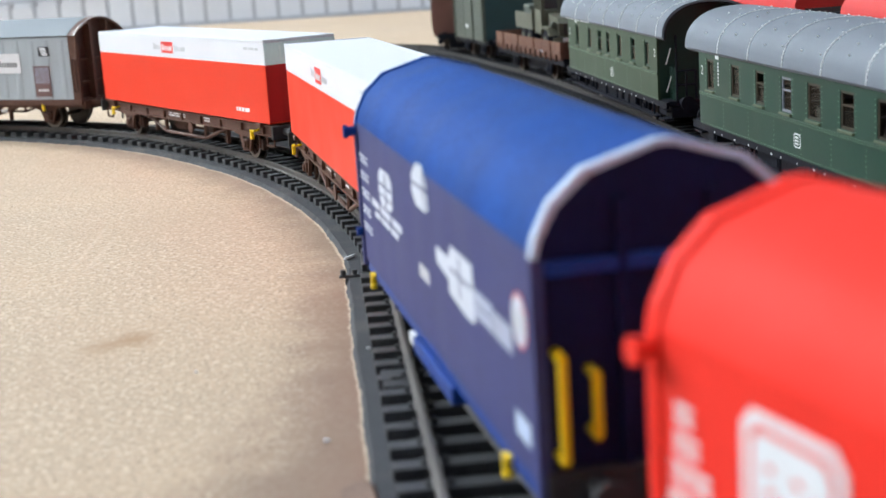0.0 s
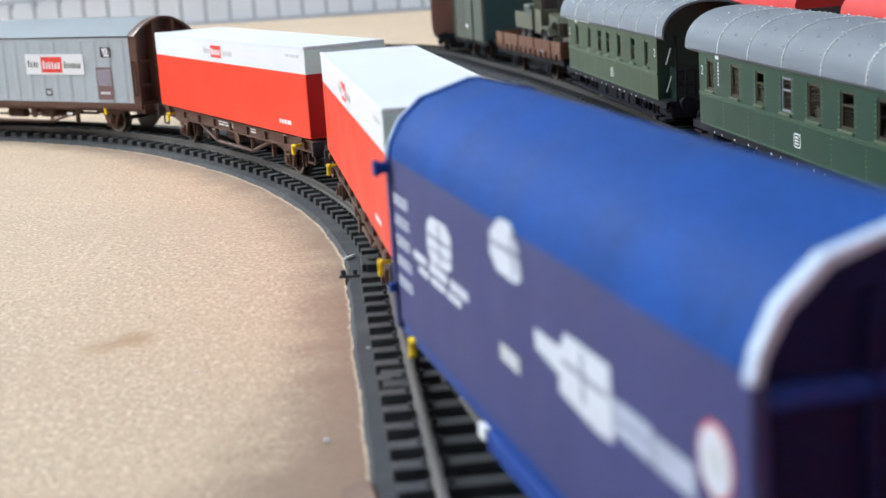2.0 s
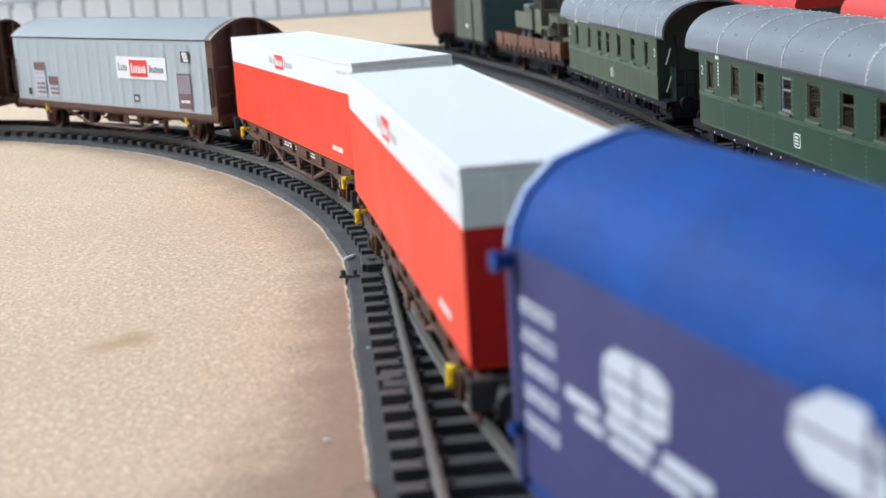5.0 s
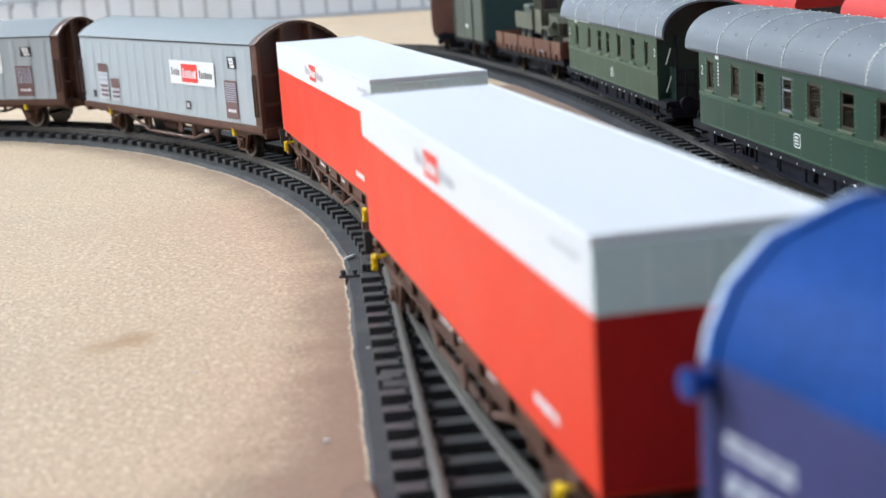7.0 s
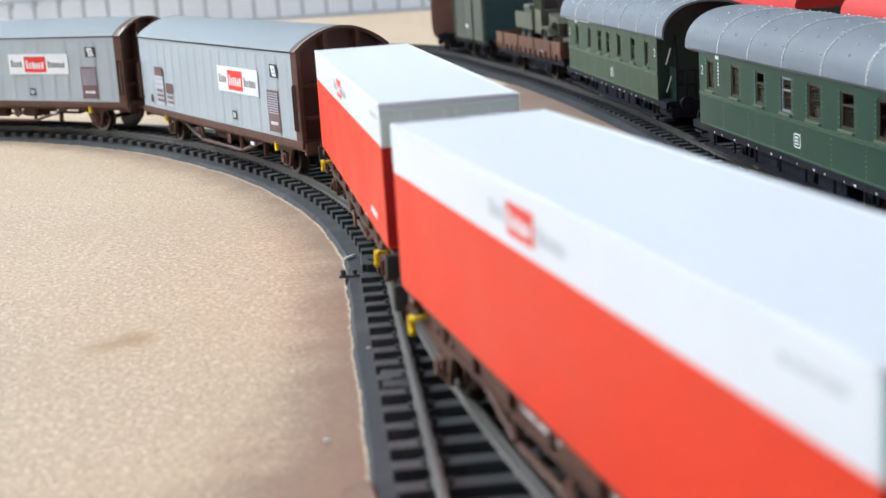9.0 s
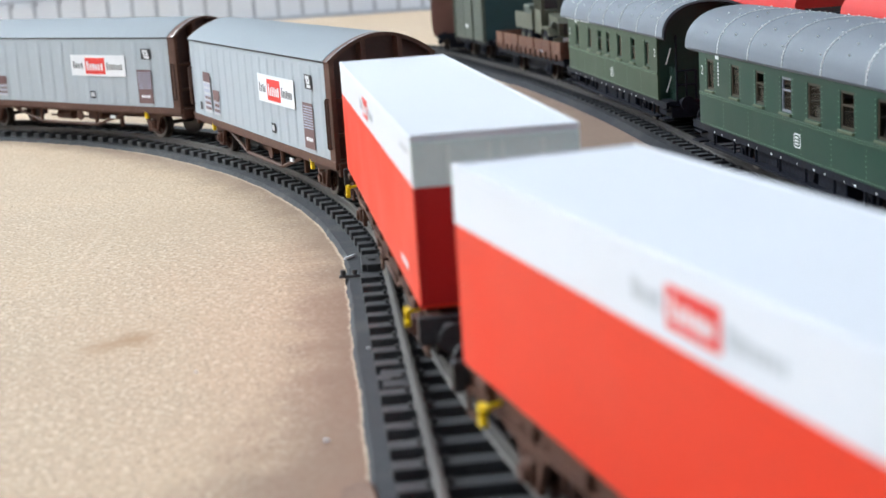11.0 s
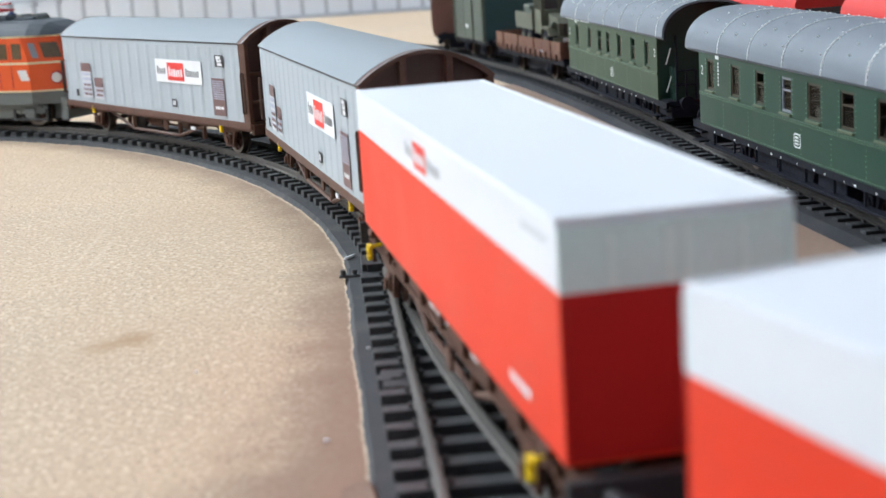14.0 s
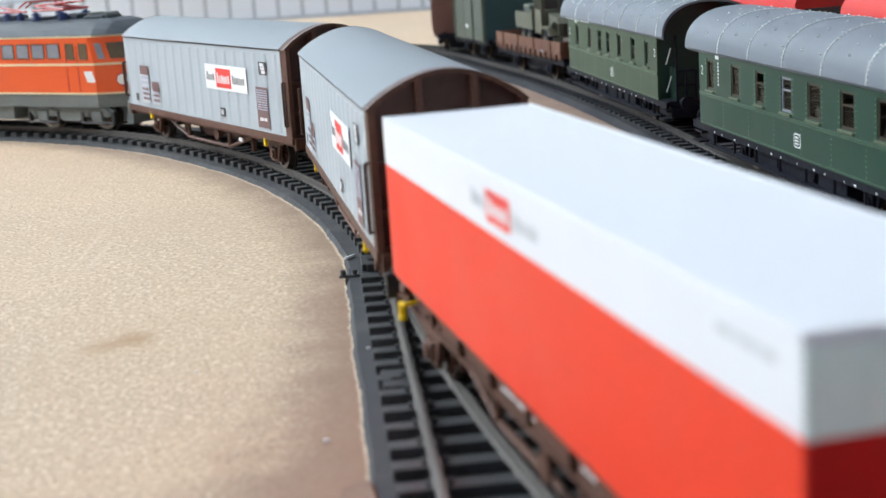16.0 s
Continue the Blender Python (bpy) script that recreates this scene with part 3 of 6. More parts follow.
def wheelset(parent, x, r=5.4 * MM, spoked=False):
    """Two flanged wheels on an axle, turning about its own middle."""
    bm = bmesh.new()
    rod(bm, (0, -11 * MM, 0), (0, 11 * MM, 0), 0.9 * MM)
    for s in (-1, 1):
        a, b = sorted((s * 7.0 * MM, s * 7.6 * MM))
        disc(bm, 0, a, b, 0, r + 0.9 * MM, 24)
        a, b = sorted((s * 7.6 * MM, s * 9.6 * MM))
        disc(bm, 0, a, b, 0, r, 24)
    ob = part("wheelset", bm, M_STEEL, parent, "dull steel wheels on an axle", pose(x, 0, r))
    for s in (-1, 1):
        bm = bmesh.new()
        a, b = sorted((s * 9.6 * MM, s * 9.75 * MM))
        disc(bm, 0, a, b, 0, r * 0.98, 24)
        part("tyre", bm, M_TYRE, ob)
        bm = bmesh.new()
        a, b = sorted((s * 9.75 * MM, s * 9.9 * MM))
        disc(bm, 0, a, b, 0, r * 0.78, 20)
        a, b = sorted((s * 9.9 * MM, s * 10.4 * MM))
        disc(bm, 0, a, b, 0, r * 0.25, 12)
        for i in range(4):
            c, q = math.cos(i * math.pi / 4), math.sin(i * math.pi / 4)
            rod(bm, (-c * r * 0.75, (a + b) / 2, -q * r * 0.75), (c * r * 0.75, (a + b) / 2, q * r * 0.75), 0.35 * MM, 6)
        part("wheel_disc", bm, M_DARKBROWN, ob)
    ROLLING.append((ob, x, r))
    return ob


def buffers(parent, x_end, mat, z=12.0 * MM):
    for e in (-1, 1):
        for s in (-1, 1):
            bm = bmesh.new()
            rod(bm, (e * x_end, s * 10 * MM, z), (e * (x_end + 4.5 * MM), s * 10 * MM, z), 1.3 * MM, 10)
            rod(bm, (e * (x_end + 4.5 * MM), s * 10 * MM, z), (e * (x_end + 6.2 * MM), s * 10 * MM, z), 0.8 * MM, 10)
            rod(bm, (e * (x_end + 6.2 * MM), s * 10 * MM, z), (e * (x_end + 6.9 * MM), s * 10 * MM, z), 2.6 * MM, 14)
            part("buffer", bm, mat, parent)
        bm = boxes((e * x_end if e > 0 else -x_end - 9 * MM, x_end + 9 * MM if e > 0 else -x_end, -1.6 * MM, 1.6 * MM, 7.0 * MM, 9.2 * MM), bevel=0.3 * MM)
        box(bm, *(sorted((e * (x_end + 7 * MM), e * (x_end + 9.4 * MM)))), -2.6 * MM, 2.6 * MM, 6.4 * MM, 10.4 * MM, bevel=0.3 * MM)
        part("coupler", bm, M_BLACK, parent)


def axle_guard(parent, x, mat, y=12.2 * MM):
    """W-iron, axle box and leaf spring on both sides."""
    for s in (-1, 1):
        bm = bmesh.new()
        yo, yi = s * (y + 0.5 * MM), s * (y - 0.5 * MM)
        lo, hi = min(yo, yi), max(yo, yi)
        outline(bm, [(x - 6 * MM, 11 * MM), (x - 3 * MM, 11 * MM), (x - 1.9 * MM, 3.6 * MM), (x - 2.9 * MM, 3.6 * MM)], lo, hi)
        outline(bm, [(x + 3 * MM, 11 * MM), (x + 6 * MM, 11 * MM), (x + 2.9 * MM, 3.6 * MM), (x + 1.9 * MM, 3.6 * MM)], lo, hi)
        box(bm, x - 3 * MM, x + 3 * MM, lo, hi, 3.0 * MM, 3.7 * MM)
        part("axle_guard", bm, mat, parent)
        bm = boxes((x - 1.9 * MM, x + 1.9 * MM, s * y - 1.3 * MM, s * y + 1.3 * MM, 4.0 * MM, 7.4 * MM), bevel=0.4 * MM)
        rod(bm, (x, s * (y + 0.9 * MM), 5.5 * MM), (x, s * (y + 1.9 * MM), 5.5 * MM), 1.3 * MM, 12)
        part("axle_box", bm, mat, parent)
        bm = bmesh.new()
        for i in range(5):
            h = (8.5 - 1.3 * i) * MM
            z = 8.1 * MM + i * 0.45 * MM
            outline(bm, [(x - h, z + 1.0 * MM * (h / (8.5 * MM)) ** 2), (x, z), (x + h, z + 1.0 * MM * (h / (8.5 * MM)) ** 2), (x + h, z + 0.4 * MM + 1.0 * MM * (h / (8.5 * MM)) ** 2), (x, z + 0.4 * MM), (x - h, z + 0.4 * MM + 1.0 * MM * (h / (8.5 * MM)) ** 2)], s * y - 0.9 * MM, s * y + 0.9 * MM)
        part("leaf_spring", bm, mat, parent)


def hook(parent, x, y, z, mat=None):
    """Yellow lever by the wagon's end."""
    s = 1 if y > 0 else -1
    bm = bmesh.new()
    box(bm, x - 0.6 * MM, x + 0.7 * MM, y - 0.6 * MM, y + 0.6 * MM, z - 2.3 * MM, z + 0.8 * MM, bevel=0.3 * MM)
    box(bm, x - 1.1 * MM, x + 0.5 * MM, y - 0.5 * MM, y + 0.7 * MM, z - 2.6 * MM, z - 1.5 * MM, bevel=0.3 * MM)
    rod(bm, (x, y, z + 0.3 * MM), (x - 1.9 * MM, y - s * 0.4 * MM, z + 0.5 * MM), 0.5 * MM, 8)
    rod(bm, (x - 0.3 * MM, y, z), (x - 0.3 * MM, y - s * 3.2 * MM, z + 0.6 * MM), 0.4 * MM, 8)
    return part("brake_lever", bm, mat or M_YELLOW, parent, "yellow lever")


def truss(parent, half, mat, y=11.6 * MM, z_top=9.6 * MM, drop=5.2 * MM):
    """Trussed rods and queen posts under both solebars."""
    for s in (-1, 1):
        bm = bmesh.new()
        a = half
        rod(bm, (-a, s * y, z_top), (-a * 0.5, s * y, z_top - drop), 0.65 * MM, 6)
        rod(bm, (a, s * y, z_top), (a * 0.5, s * y, z_top - drop), 0.65 * MM, 6)
        rod(bm, (-a * 0.5, s * y, z_top - drop), (a * 0.5, s * y, z_top - drop), 0.65 * MM, 6)
        for x in (-a * 0.5, a * 0.5):
            rod(bm, (x, s * y, z_top - drop), (x, s * y, z_top + 1.2 * MM), 0.8 * MM, 6)
        part("truss_rod", bm, mat, parent)


def brake_gear(parent, mat, spread=26 * MM):
    bm = boxes((-14 * MM, -4 * MM, -6 * MM, 6 * MM, 5.0 * MM, 9.5 * MM), bevel=0.8 * MM)
    rod(bm, (4 * MM, 7.5 * MM, 7 * MM), (15 * MM, 7.5 * MM, 7 * MM), 2.0 * MM, 12)
    rod(bm, (-spread, 5 * MM, 6 * MM), (spread, 5 * MM, 6 * MM), 0.5 * MM, 6)
    for x in (-spread - 8 * MM, spread + 8 * MM):
        box(bm, x - 0.8 * MM, x + 0.8 * MM, 8.8 * MM, 10.2 * MM, 3.4 * MM, 9.8 * MM, bevel=0.2 * MM)
        box(bm, x - 2.0 * MM, x + 2.0 * MM, -9 * MM, 9 * MM, 9.4 * MM, 10.8 * MM)
    part("brake_gear", bm, mat, parent)
    for s in (-1, 1):
        bm = rods(0.35 * MM, ((-10 * MM, s * 12.6 * MM, 8 * MM), (-10 * MM, s * 13.6 * MM, 8 * MM)))
        rod(bm, (-10 * MM, s * 13.6 * MM, 8 * MM), (-10 * MM, s * 14.1 * MM, 8 * MM), 2.2 * MM, 14)
        part("brake_wheel", bm, mat, parent)


def prints(parent, x0, x1, z0, z1, y, mat, name="marking", thick=0.06 * MM, label=""):
    s = 1 if y > 0 else -1
    a, b = sorted((y, y + s * thick))
    return part(name, boxes((x0, x1, a, b, z0, z1)), mat, parent, label)


def bars(parent, x0, x1, z0, z1, y, mat, rows, seed=1, fill=0.55, broken=True, letters=0):
    """Lines of small lettering as plain bars."""
    rng = random.Random(seed)
    bm = bmesh.new()
    s = 1 if y > 0 else -1
    a, b = sorted((y, y + s * 0.05 * MM))
    h = (z1 - z0) / rows
    for i in range(rows):
        top = z1 - i * h
        x = x0
        if letters:
            w = (x1 - x0) / letters
            flip = s > 0
            for k in range(letters):
                ua, ub = k + 0.08, k + rng.uniform(0.62, 0.86)
                xa, xb = (x1 - ub * w, x1 - ua * w) if flip else (x0 + ua * w, x0 + ub * w)
                box(bm, xa, xb, a, b, top - h * fill, top - h * (0.0 if k == 0 else rng.choice((0.2, 0.28, 0.32))))
        while not letters and x < x1 - 0.2 * MM:
            w = min(x1 - x, (x1 - x0) * (rng.uniform(0.12, 0.4) if broken else 1.0))
            box(bm, x, x + w, a, b, top - h * fill, top)
            x += w + (x1 - x0) * 0.06
    return part("lettering", bm, mat, parent, "lettering as plain bars")


def emblem(parent, s, y, xc, zc, hw, hh, red, words, plate, seed):
    """Carrier's mark: words either side of a red square, on a white plate where it has one."""
    f = s * y
    if plate:
        a, b = sorted((s * plate[0], s * plate[1]))
        prints(parent, a, b, plate[2], plate[3], f, M_MARK, "sign_plate", 0.12 * MM, "white plate with a red square")
        f += s * 0.12 * MM
    prints(parent, s * xc - hw, s * xc + hw, zc - hh, zc + hh, f, M_PRINTRED, "red_square")
    bars(parent, s * xc - hw * 0.85, s * xc + hw * 0.85, zc - hh * 0.6, zc + hh * 0.55, f + s * 0.06 * MM, M_MARK, 1, seed, 0.95, letters=6)
    for n, (wa, wb, za, zb) in enumerate(words):
        a, b = sorted((s * wa, s * wb))
        bars(parent, a, b, za, zb, f, red, 1, seed + 1 + n, 0.95, letters=4 + 3 * n)


# ---- container wagon ----
CW, CL, CZ0, CZM, CZ1 = 28.0 * MM, 157.7 * MM, 14.2 * MM, 34.6 * MM, 43.0 * MM


def container_wagon(seed):
    e = thing("container_wagon", "brown two-axle flat wagon under a red and white container", "wagon", "container wagons")
    half = 81 * MM
    for s in (-1, 1):
        bm = bmesh.new()
        y = s * 12.0 * MM
        lo, hi = sorted((y - s * 1.2 * MM, y + s * 1.2 * MM))
        box(bm, -half, half, min(y - 0.3 * MM, y + 0.3 * MM), max(y - 0.3 * MM, y + 0.3 * MM), 9.8 * MM, 13.4 * MM)
        box(bm, -half, half, lo, hi, 9.6 * MM, 10.2 * MM)
        box(bm, -half, half, lo, hi, 13.0 * MM, 13.6 * MM)
        for i in range(9):
            x = -half + 10 * MM + i * (2 * half - 20 * MM) / 8
            box(bm, x - 0.3 * MM, x + 0.3 * MM, lo, hi, 10.1 * MM, 13.1 * MM)
        part("solebar", bm, M_BROWN, e)
    bm = boxes((-half + 1 * MM, half - 1 * MM, -5 * MM, 5 * MM, 10 * MM, 13 * MM))
    for i in range(8):
        x = -half + 12 * MM + i * (2 * half - 24 * MM) / 7
        box(bm, x - 1.2 * MM, x + 1.2 * MM, -11.6 * MM, 11.6 * MM, 10.4 * MM, 13.4 * MM)
    part("centre_beam", bm, M_BROWN, e)
    for q in (-1, 1):
        a, b = sorted((q * half, q * (half + 1.6 * MM)))
        part("headstock", boxes((a, b, -15 * MM, 15 * MM, 9.0 * MM, 13.8 * MM), bevel=0.3 * MM), M_BLACK, e)
        for s in (-1, 1):
            lo, hi = sorted((s * 12.8 * MM, s * 13.6 * MM))
            bm = boxes((min(q * 74 * MM, q * 80 * MM), max(q * 74 * MM, q * 80 * MM), lo, hi, 6.2 * MM, 6.8 * MM))
            for xx in (q * 74.3 * MM, q * 79.7 * MM):
                rod(bm, (xx, s * 13.2 * MM, 6.5 * MM), (xx, s * 13.2 * MM, 10 * MM), 0.35 * MM, 6)
            part("footstep", bm, M_BROWN, e)
        for s in (-1, 1):
            part("container_lock", boxes((q * 70 * MM - 2 * MM, q * 70 * MM + 2 * MM, s * 13 * MM - 1.5 * MM, s * 13 * MM + 1.5 * MM, 12.6 * MM, CZ0), bevel=0.3 * MM), M_BROWN, e)
    buffers(e, half + 1.6 * MM, M_BLACK, 11.6 * MM)
    for x in (-56 * MM, 56 * MM):
        wheelset(e, x)
        axle_guard(e, x, M_BROWN)
    for x in (-56 * MM, 56 * MM):
        for q in (-1, 1):
            for t in (-1, 1):
                part("brake_block", boxes((x + q * 6.6 * MM - 0.9 * MM, x + q * 6.6 * MM + 0.9 * MM, t * 8.6 * MM - 1.2 * MM, t * 8.6 * MM + 1.2 * MM, 3.2 * MM, 7.4 * MM), bevel=0.3 * MM), M_DARKBROWN, e)
                part("brake_hanger", rods(0.4 * MM, ((x + q * 7.0 * MM, t * 10.6 * MM, 4.4 * MM), (x + q * 9.0 * MM, t * 11.6 * MM, 10.6 * MM)), n=6), M_BROWN, e)
    for q in (-1, 1):
        for t in (-1, 1):
            x = q * (half + 1.6 * MM)
            hp = [(x, t * 4.4 * MM, 9.6 * MM), (x + q * 2.0 * MM, t * 4.6 * MM, 8.6 * MM), (x + q * 2.6 * MM, t * 4.8 * MM, 6.4 * MM), (x + q * 1.8 * MM, t * 5.0 * MM, 4.2 * MM)]
            part("air_hose", rods(0.45 * MM, *zip(hp, hp[1:]), n=6), M_BLACK, e)
    truss(e, 38 * MM, M_BROWN)
    brake_gear(e, M_BROWN)
    for s in (-1, 1):
        hook(e, 68 * MM, s * 15 * MM, 10.8 * MM)
        hook(e, -66 * MM, s * 15 * MM, 10.8 * MM)
        bars(e, -2 * MM, 14 * MM, 10.7 * MM, 12.6 * MM, s * 12.32 * MM, M_MARK, 2, seed + 7)
        bars(e, -25 * MM, -20 * MM, 10.7 * MM, 12.6 * MM, s * 12.32 * MM, M_MARK, 2, seed + 8)
    return e


def freight_container(seed, m):
    """Long box with smooth sides, ribbed grey end and thin corner rims."""
    e = thing("freight_container", "red container with a white upper band, strapped on a wagon", "container", "red and white containers", m)
    hx, hy = CL / 2, CW / 2
    part("lower_wall", boxes((-hx, hx, -hy, hy, CZ0, CZM), bevel=0.25 * MM), M_RED, e, "bright red lower wall")
    part("upper_wall", boxes((-hx + 0.02 * MM, hx - 0.02 * MM, -hy + 0.02 * MM, hy - 0.02 * MM, CZM, CZ1 - 0.7 * MM), bevel=0.2 * MM), M_CWHITE, e, "white upper band")
    bm = bmesh.new()
    box(bm, -hx - 0.1 * MM, hx + 0.1 * MM, -hy - 0.1 * MM, hy + 0.1 * MM, CZ1 - 0.7 * MM, CZ1, bevel=0.25 * MM)
    r = part("roof", bm, M_CWHITE, e, "white roof with a thin rim")
    for t in (-1, 1):
        y0, y1 = sorted((t * hy, t * (hy - 0.55 * MM)))
        part("roof_rim", boxes((-hx, hx, y0, y1, CZ1, CZ1 + 0.22 * MM), bevel=0.08 * MM), M_CWHITE, r)
        x0, x1 = sorted((t * hx, t * (hx - 0.55 * MM)))
        part("roof_rim", boxes((x0, x1, -hy + 0.56 * MM, hy - 0.56 * MM, CZ1, CZ1 + 0.22 * MM), bevel=0.08 * MM), M_CWHITE, r)
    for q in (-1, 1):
        # lower end panels: red darkened for the shade that falls on them
        for (z0, z1, mat) in ((CZ0 + 0.6 * MM, CZM, M_REDSHADE), (CZM, CZ1 - 0.9 * MM, M_CGREY)):
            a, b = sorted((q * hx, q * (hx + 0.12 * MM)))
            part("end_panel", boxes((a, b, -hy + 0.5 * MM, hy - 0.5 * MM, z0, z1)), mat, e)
            a2, b2 = sorted((q * (hx + 0.12 * MM), q * (hx + 0.42 * MM)))
            for u in (0.22, 0.46, 0.54, 0.78):
                y = -hy + u * CW
                a3, b3 = sorted((q * (hx + 0.12 * MM), q * (hx + (0.4 if mat is M_CGREY else 0.24) * MM)))
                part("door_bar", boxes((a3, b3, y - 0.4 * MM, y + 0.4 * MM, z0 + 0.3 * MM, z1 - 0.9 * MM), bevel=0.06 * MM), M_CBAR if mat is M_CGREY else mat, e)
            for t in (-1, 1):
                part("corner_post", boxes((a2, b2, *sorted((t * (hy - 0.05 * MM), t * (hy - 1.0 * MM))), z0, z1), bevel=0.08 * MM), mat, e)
        part("header_rail", boxes((a2, b2, -hy + 1.0 * MM, hy - 1.0 * MM, CZ1 - 1.7 * MM, CZ1 - 0.9 * MM), bevel=0.08 * MM), M_CGREY, e)
    for s in (-1, 1):
        y = s * (hy + 0.01 * MM)
        emblem(e, s, hy + 0.01 * MM, 5.0 * MM, 38.5 * MM, 5.6 * MM, 2.2 * MM, M_PRINTGREY, ((18.6 * MM, 11.4 * MM, 37.4 * MM, 39.9 * MM), (-1.6 * MM, -12.4 * MM, 37.2 * MM, 39.6 * MM)), None, seed)
        bars(e, -s * 69 * MM - 5.6 * MM, -s * 69 * MM + 5.6 * MM, 39.4 * MM, 40.5 * MM, y, M_PRINTGREY, 1, seed + 3, 0.8)
        bars(e, -s * 58.5 * MM - 5.2 * MM, -s * 58.5 * MM + 5.2 * MM, 17.2 * MM, 18.9 * MM, y, M_MARK, 1, seed + 4, 0.8)
    return e


# ---- sliding-wall wagon ----
SW, SL = 32.6 * MM, 168 * MM


def low_arch(w, z_eave, z_top, n=16):
    """Flat roof curve that meets the wall at an angle, from +y to -y."""
    out = []
    for i in range(n + 1):
        u = 1 - 2 * i / n
        out.append((w / 2 * u, z_eave + (z_top - z_eave) * max(0.0, math.cos(math.pi / 2 * u)) ** 0.85))
    return out


def arch(w, z_eave, z_top, n=14):
    """Roof curve from +y to -y."""
    out = []
    for i in range(n + 1):
        t = math.pi * i / n
        c = math.cos(t)
        y = w / 2 * math.copysign(abs(c) ** 0.85, c)
        out.append((y, z_eave + (z_top - z_eave) * math.sin(t) ** 0.9))
    return out


def sliding_wall_wagon(seed):
    e = thing("sliding_wall_wagon", "silver-grey sliding-wall wagon with brown ends on the track", "wagon", "sliding-wall wagons")
    half = SL / 2
    z0, ze, zt = 13.6 * MM, 41.6 * MM, 48.8 * MM
    hy = SW / 2
    inner = [(hy - 0.8 * MM, z0), (hy - 0.8 * MM, ze)] + low_arch(SW - 1.6 * MM, ze, zt - 0.6 * MM)[1:-1] + [(-hy + 0.8 * MM, ze), (-hy + 0.8 * MM, z0)]
    part("inner_body", profile(bmesh.new(), inner, -half + 5 * MM, half - 5 * MM), M_DARKBROWN, e, "dark brown inner body")
    for s in (-1, 1):
        for k, (xa, xb, off) in enumerate(((-half + 4.6 * MM, 0.3 * MM, 0.0), (0.3 * MM, half - 1.7 * MM, 0.35 * MM))):
            bm = bmesh.new()
            lo, hi = sorted((s * (hy - 0.8 * MM), s * (hy - off * 0.3)))
            box(bm, xa, xb, lo, hi, z0, ze - 0.5 * MM)
            panel = part("sliding_wall", bm, M_SILVER, e, "ribbed silver-grey sliding wall")
            rib = None
            for i in range(9):
                x = xa + (i + 0.5) * (xb - xa) / 9
                if rib is None:
                    rb = profile(bmesh.new(), [(-1.9 * MM, 0), (-0.8 * MM, 0.24 * MM), (0.8 * MM, 0.24 * MM), (1.9 * MM, 0)], z0 + 0.8 * MM, ze - 1.6 * MM)
                    rb.transform(Matrix(((0, 1, 0, 0), (0, 0, 1, 0), (1, 0, 0, 0), (0, 0, 0, 1))))
                    rib = part("rib", rb, M_SILVER, panel, m=pose(x, s * (hy - off * 0.3), 0, 0, 0, 0 if s > 0 else 180))
                else:
                    again(rib, pose(x, s * (hy - off * 0.3), 0, 0, 0, 0 if s > 0 else 180))
        lo, hi = sorted((s * (hy - 0.5 * MM), s * (hy + 0.2 * MM)))
        part("gutter", boxes((-half + 4.5 * MM, half - 1.6 * MM, lo, hi, ze - 0.35 * MM, ze + 0.15 * MM)), M_PRINTDARK, e, "dark line under the roof")
    top = low_arch(SW + 0.6 * MM, ze + 0.2 * MM, zt)
    low = [(y * 0.97, z - 0.7 * MM) for y, z in top][::-1]
    part("roof", profile(bmesh.new(), top + low, -half + 4.6 * MM, half - 1.4 * MM), M_ROOFGREY, e, "smooth silver-grey curved roof", smooth=True)
    for q in (-1, 1):
        a, b = sorted((q * (half - 5 * MM), q * (half - 4 * MM)))
        ew = [(hy - 1 * MM, z0)] + low_arch(SW - 0.8 * MM, ze, zt - 0.2 * MM) + [(-hy + 1 * MM, z0)]
        part("end_wall", profile(bmesh.new(), ew, a, b), M_DARKBROWN, e, "dark brown end wall")
        if q > 0:
            rim_o, rim_i = low_arch(SW - 1.8 * MM, ze - 0.5 * MM, zt - 0.9 * MM), low_arch(SW - 3.2 * MM, ze - 0.9 * MM, zt - 1.7 * MM)
        else:
            rim_o, rim_i = low_arch(SW + 0.5 * MM, ze, zt), low_arch(SW - 1.8 * MM, ze - 0.3 * MM, zt - 0.9 * MM)
        a, b = sorted((q * (half - 5 * MM), q * (half - 0.2 * MM)))
        part("end_rim", profile(bmesh.new(), rim_o + rim_i[::-1], a, b), M_BROWN, e, smooth=True)
        # end edge: its highlights are partly gloss, partly a paler brown
        edge_o, edge_i = low_arch(SW + 0.6 * MM, ze + 0.2 * MM, zt + 0.05 * MM), low_arch(SW - 1.6 * MM, ze - 0.6 * MM, zt - 0.9 * MM)
        part("end_edge", profile(bmesh.new(), edge_o + edge_i[::-1], *sorted((q * (half - 1.4 * MM), q * (half - 0.3 * MM)))), M_EDGE, e, "shiny brown edge, paler for its highlights", smooth=True)
        wide = hy - (1.7 if q > 0 else 0.9) * MM
        for y in (-wide, -5.6 * MM, 5.6 * MM, wide):
            zz = zt - 1.2 * MM if abs(y) < 8 * MM else ze
            part("end_post", boxes((a, b, y - 0.8 * MM, y + 0.8 * MM, z0 - 2 * MM, zz), bevel=0.2 * MM), M_BROWN, e)
        a2, b2 = sorted((q * (half - 4 * MM), q * (half - 2.2 * MM)))
        for z in (20 * MM, 30 * MM):
            part("end_rail", boxes((a2, b2, -hy + 1.7 * MM, hy - 1.7 * MM, z, z + 1.1 * MM)), M_BROWN, e)
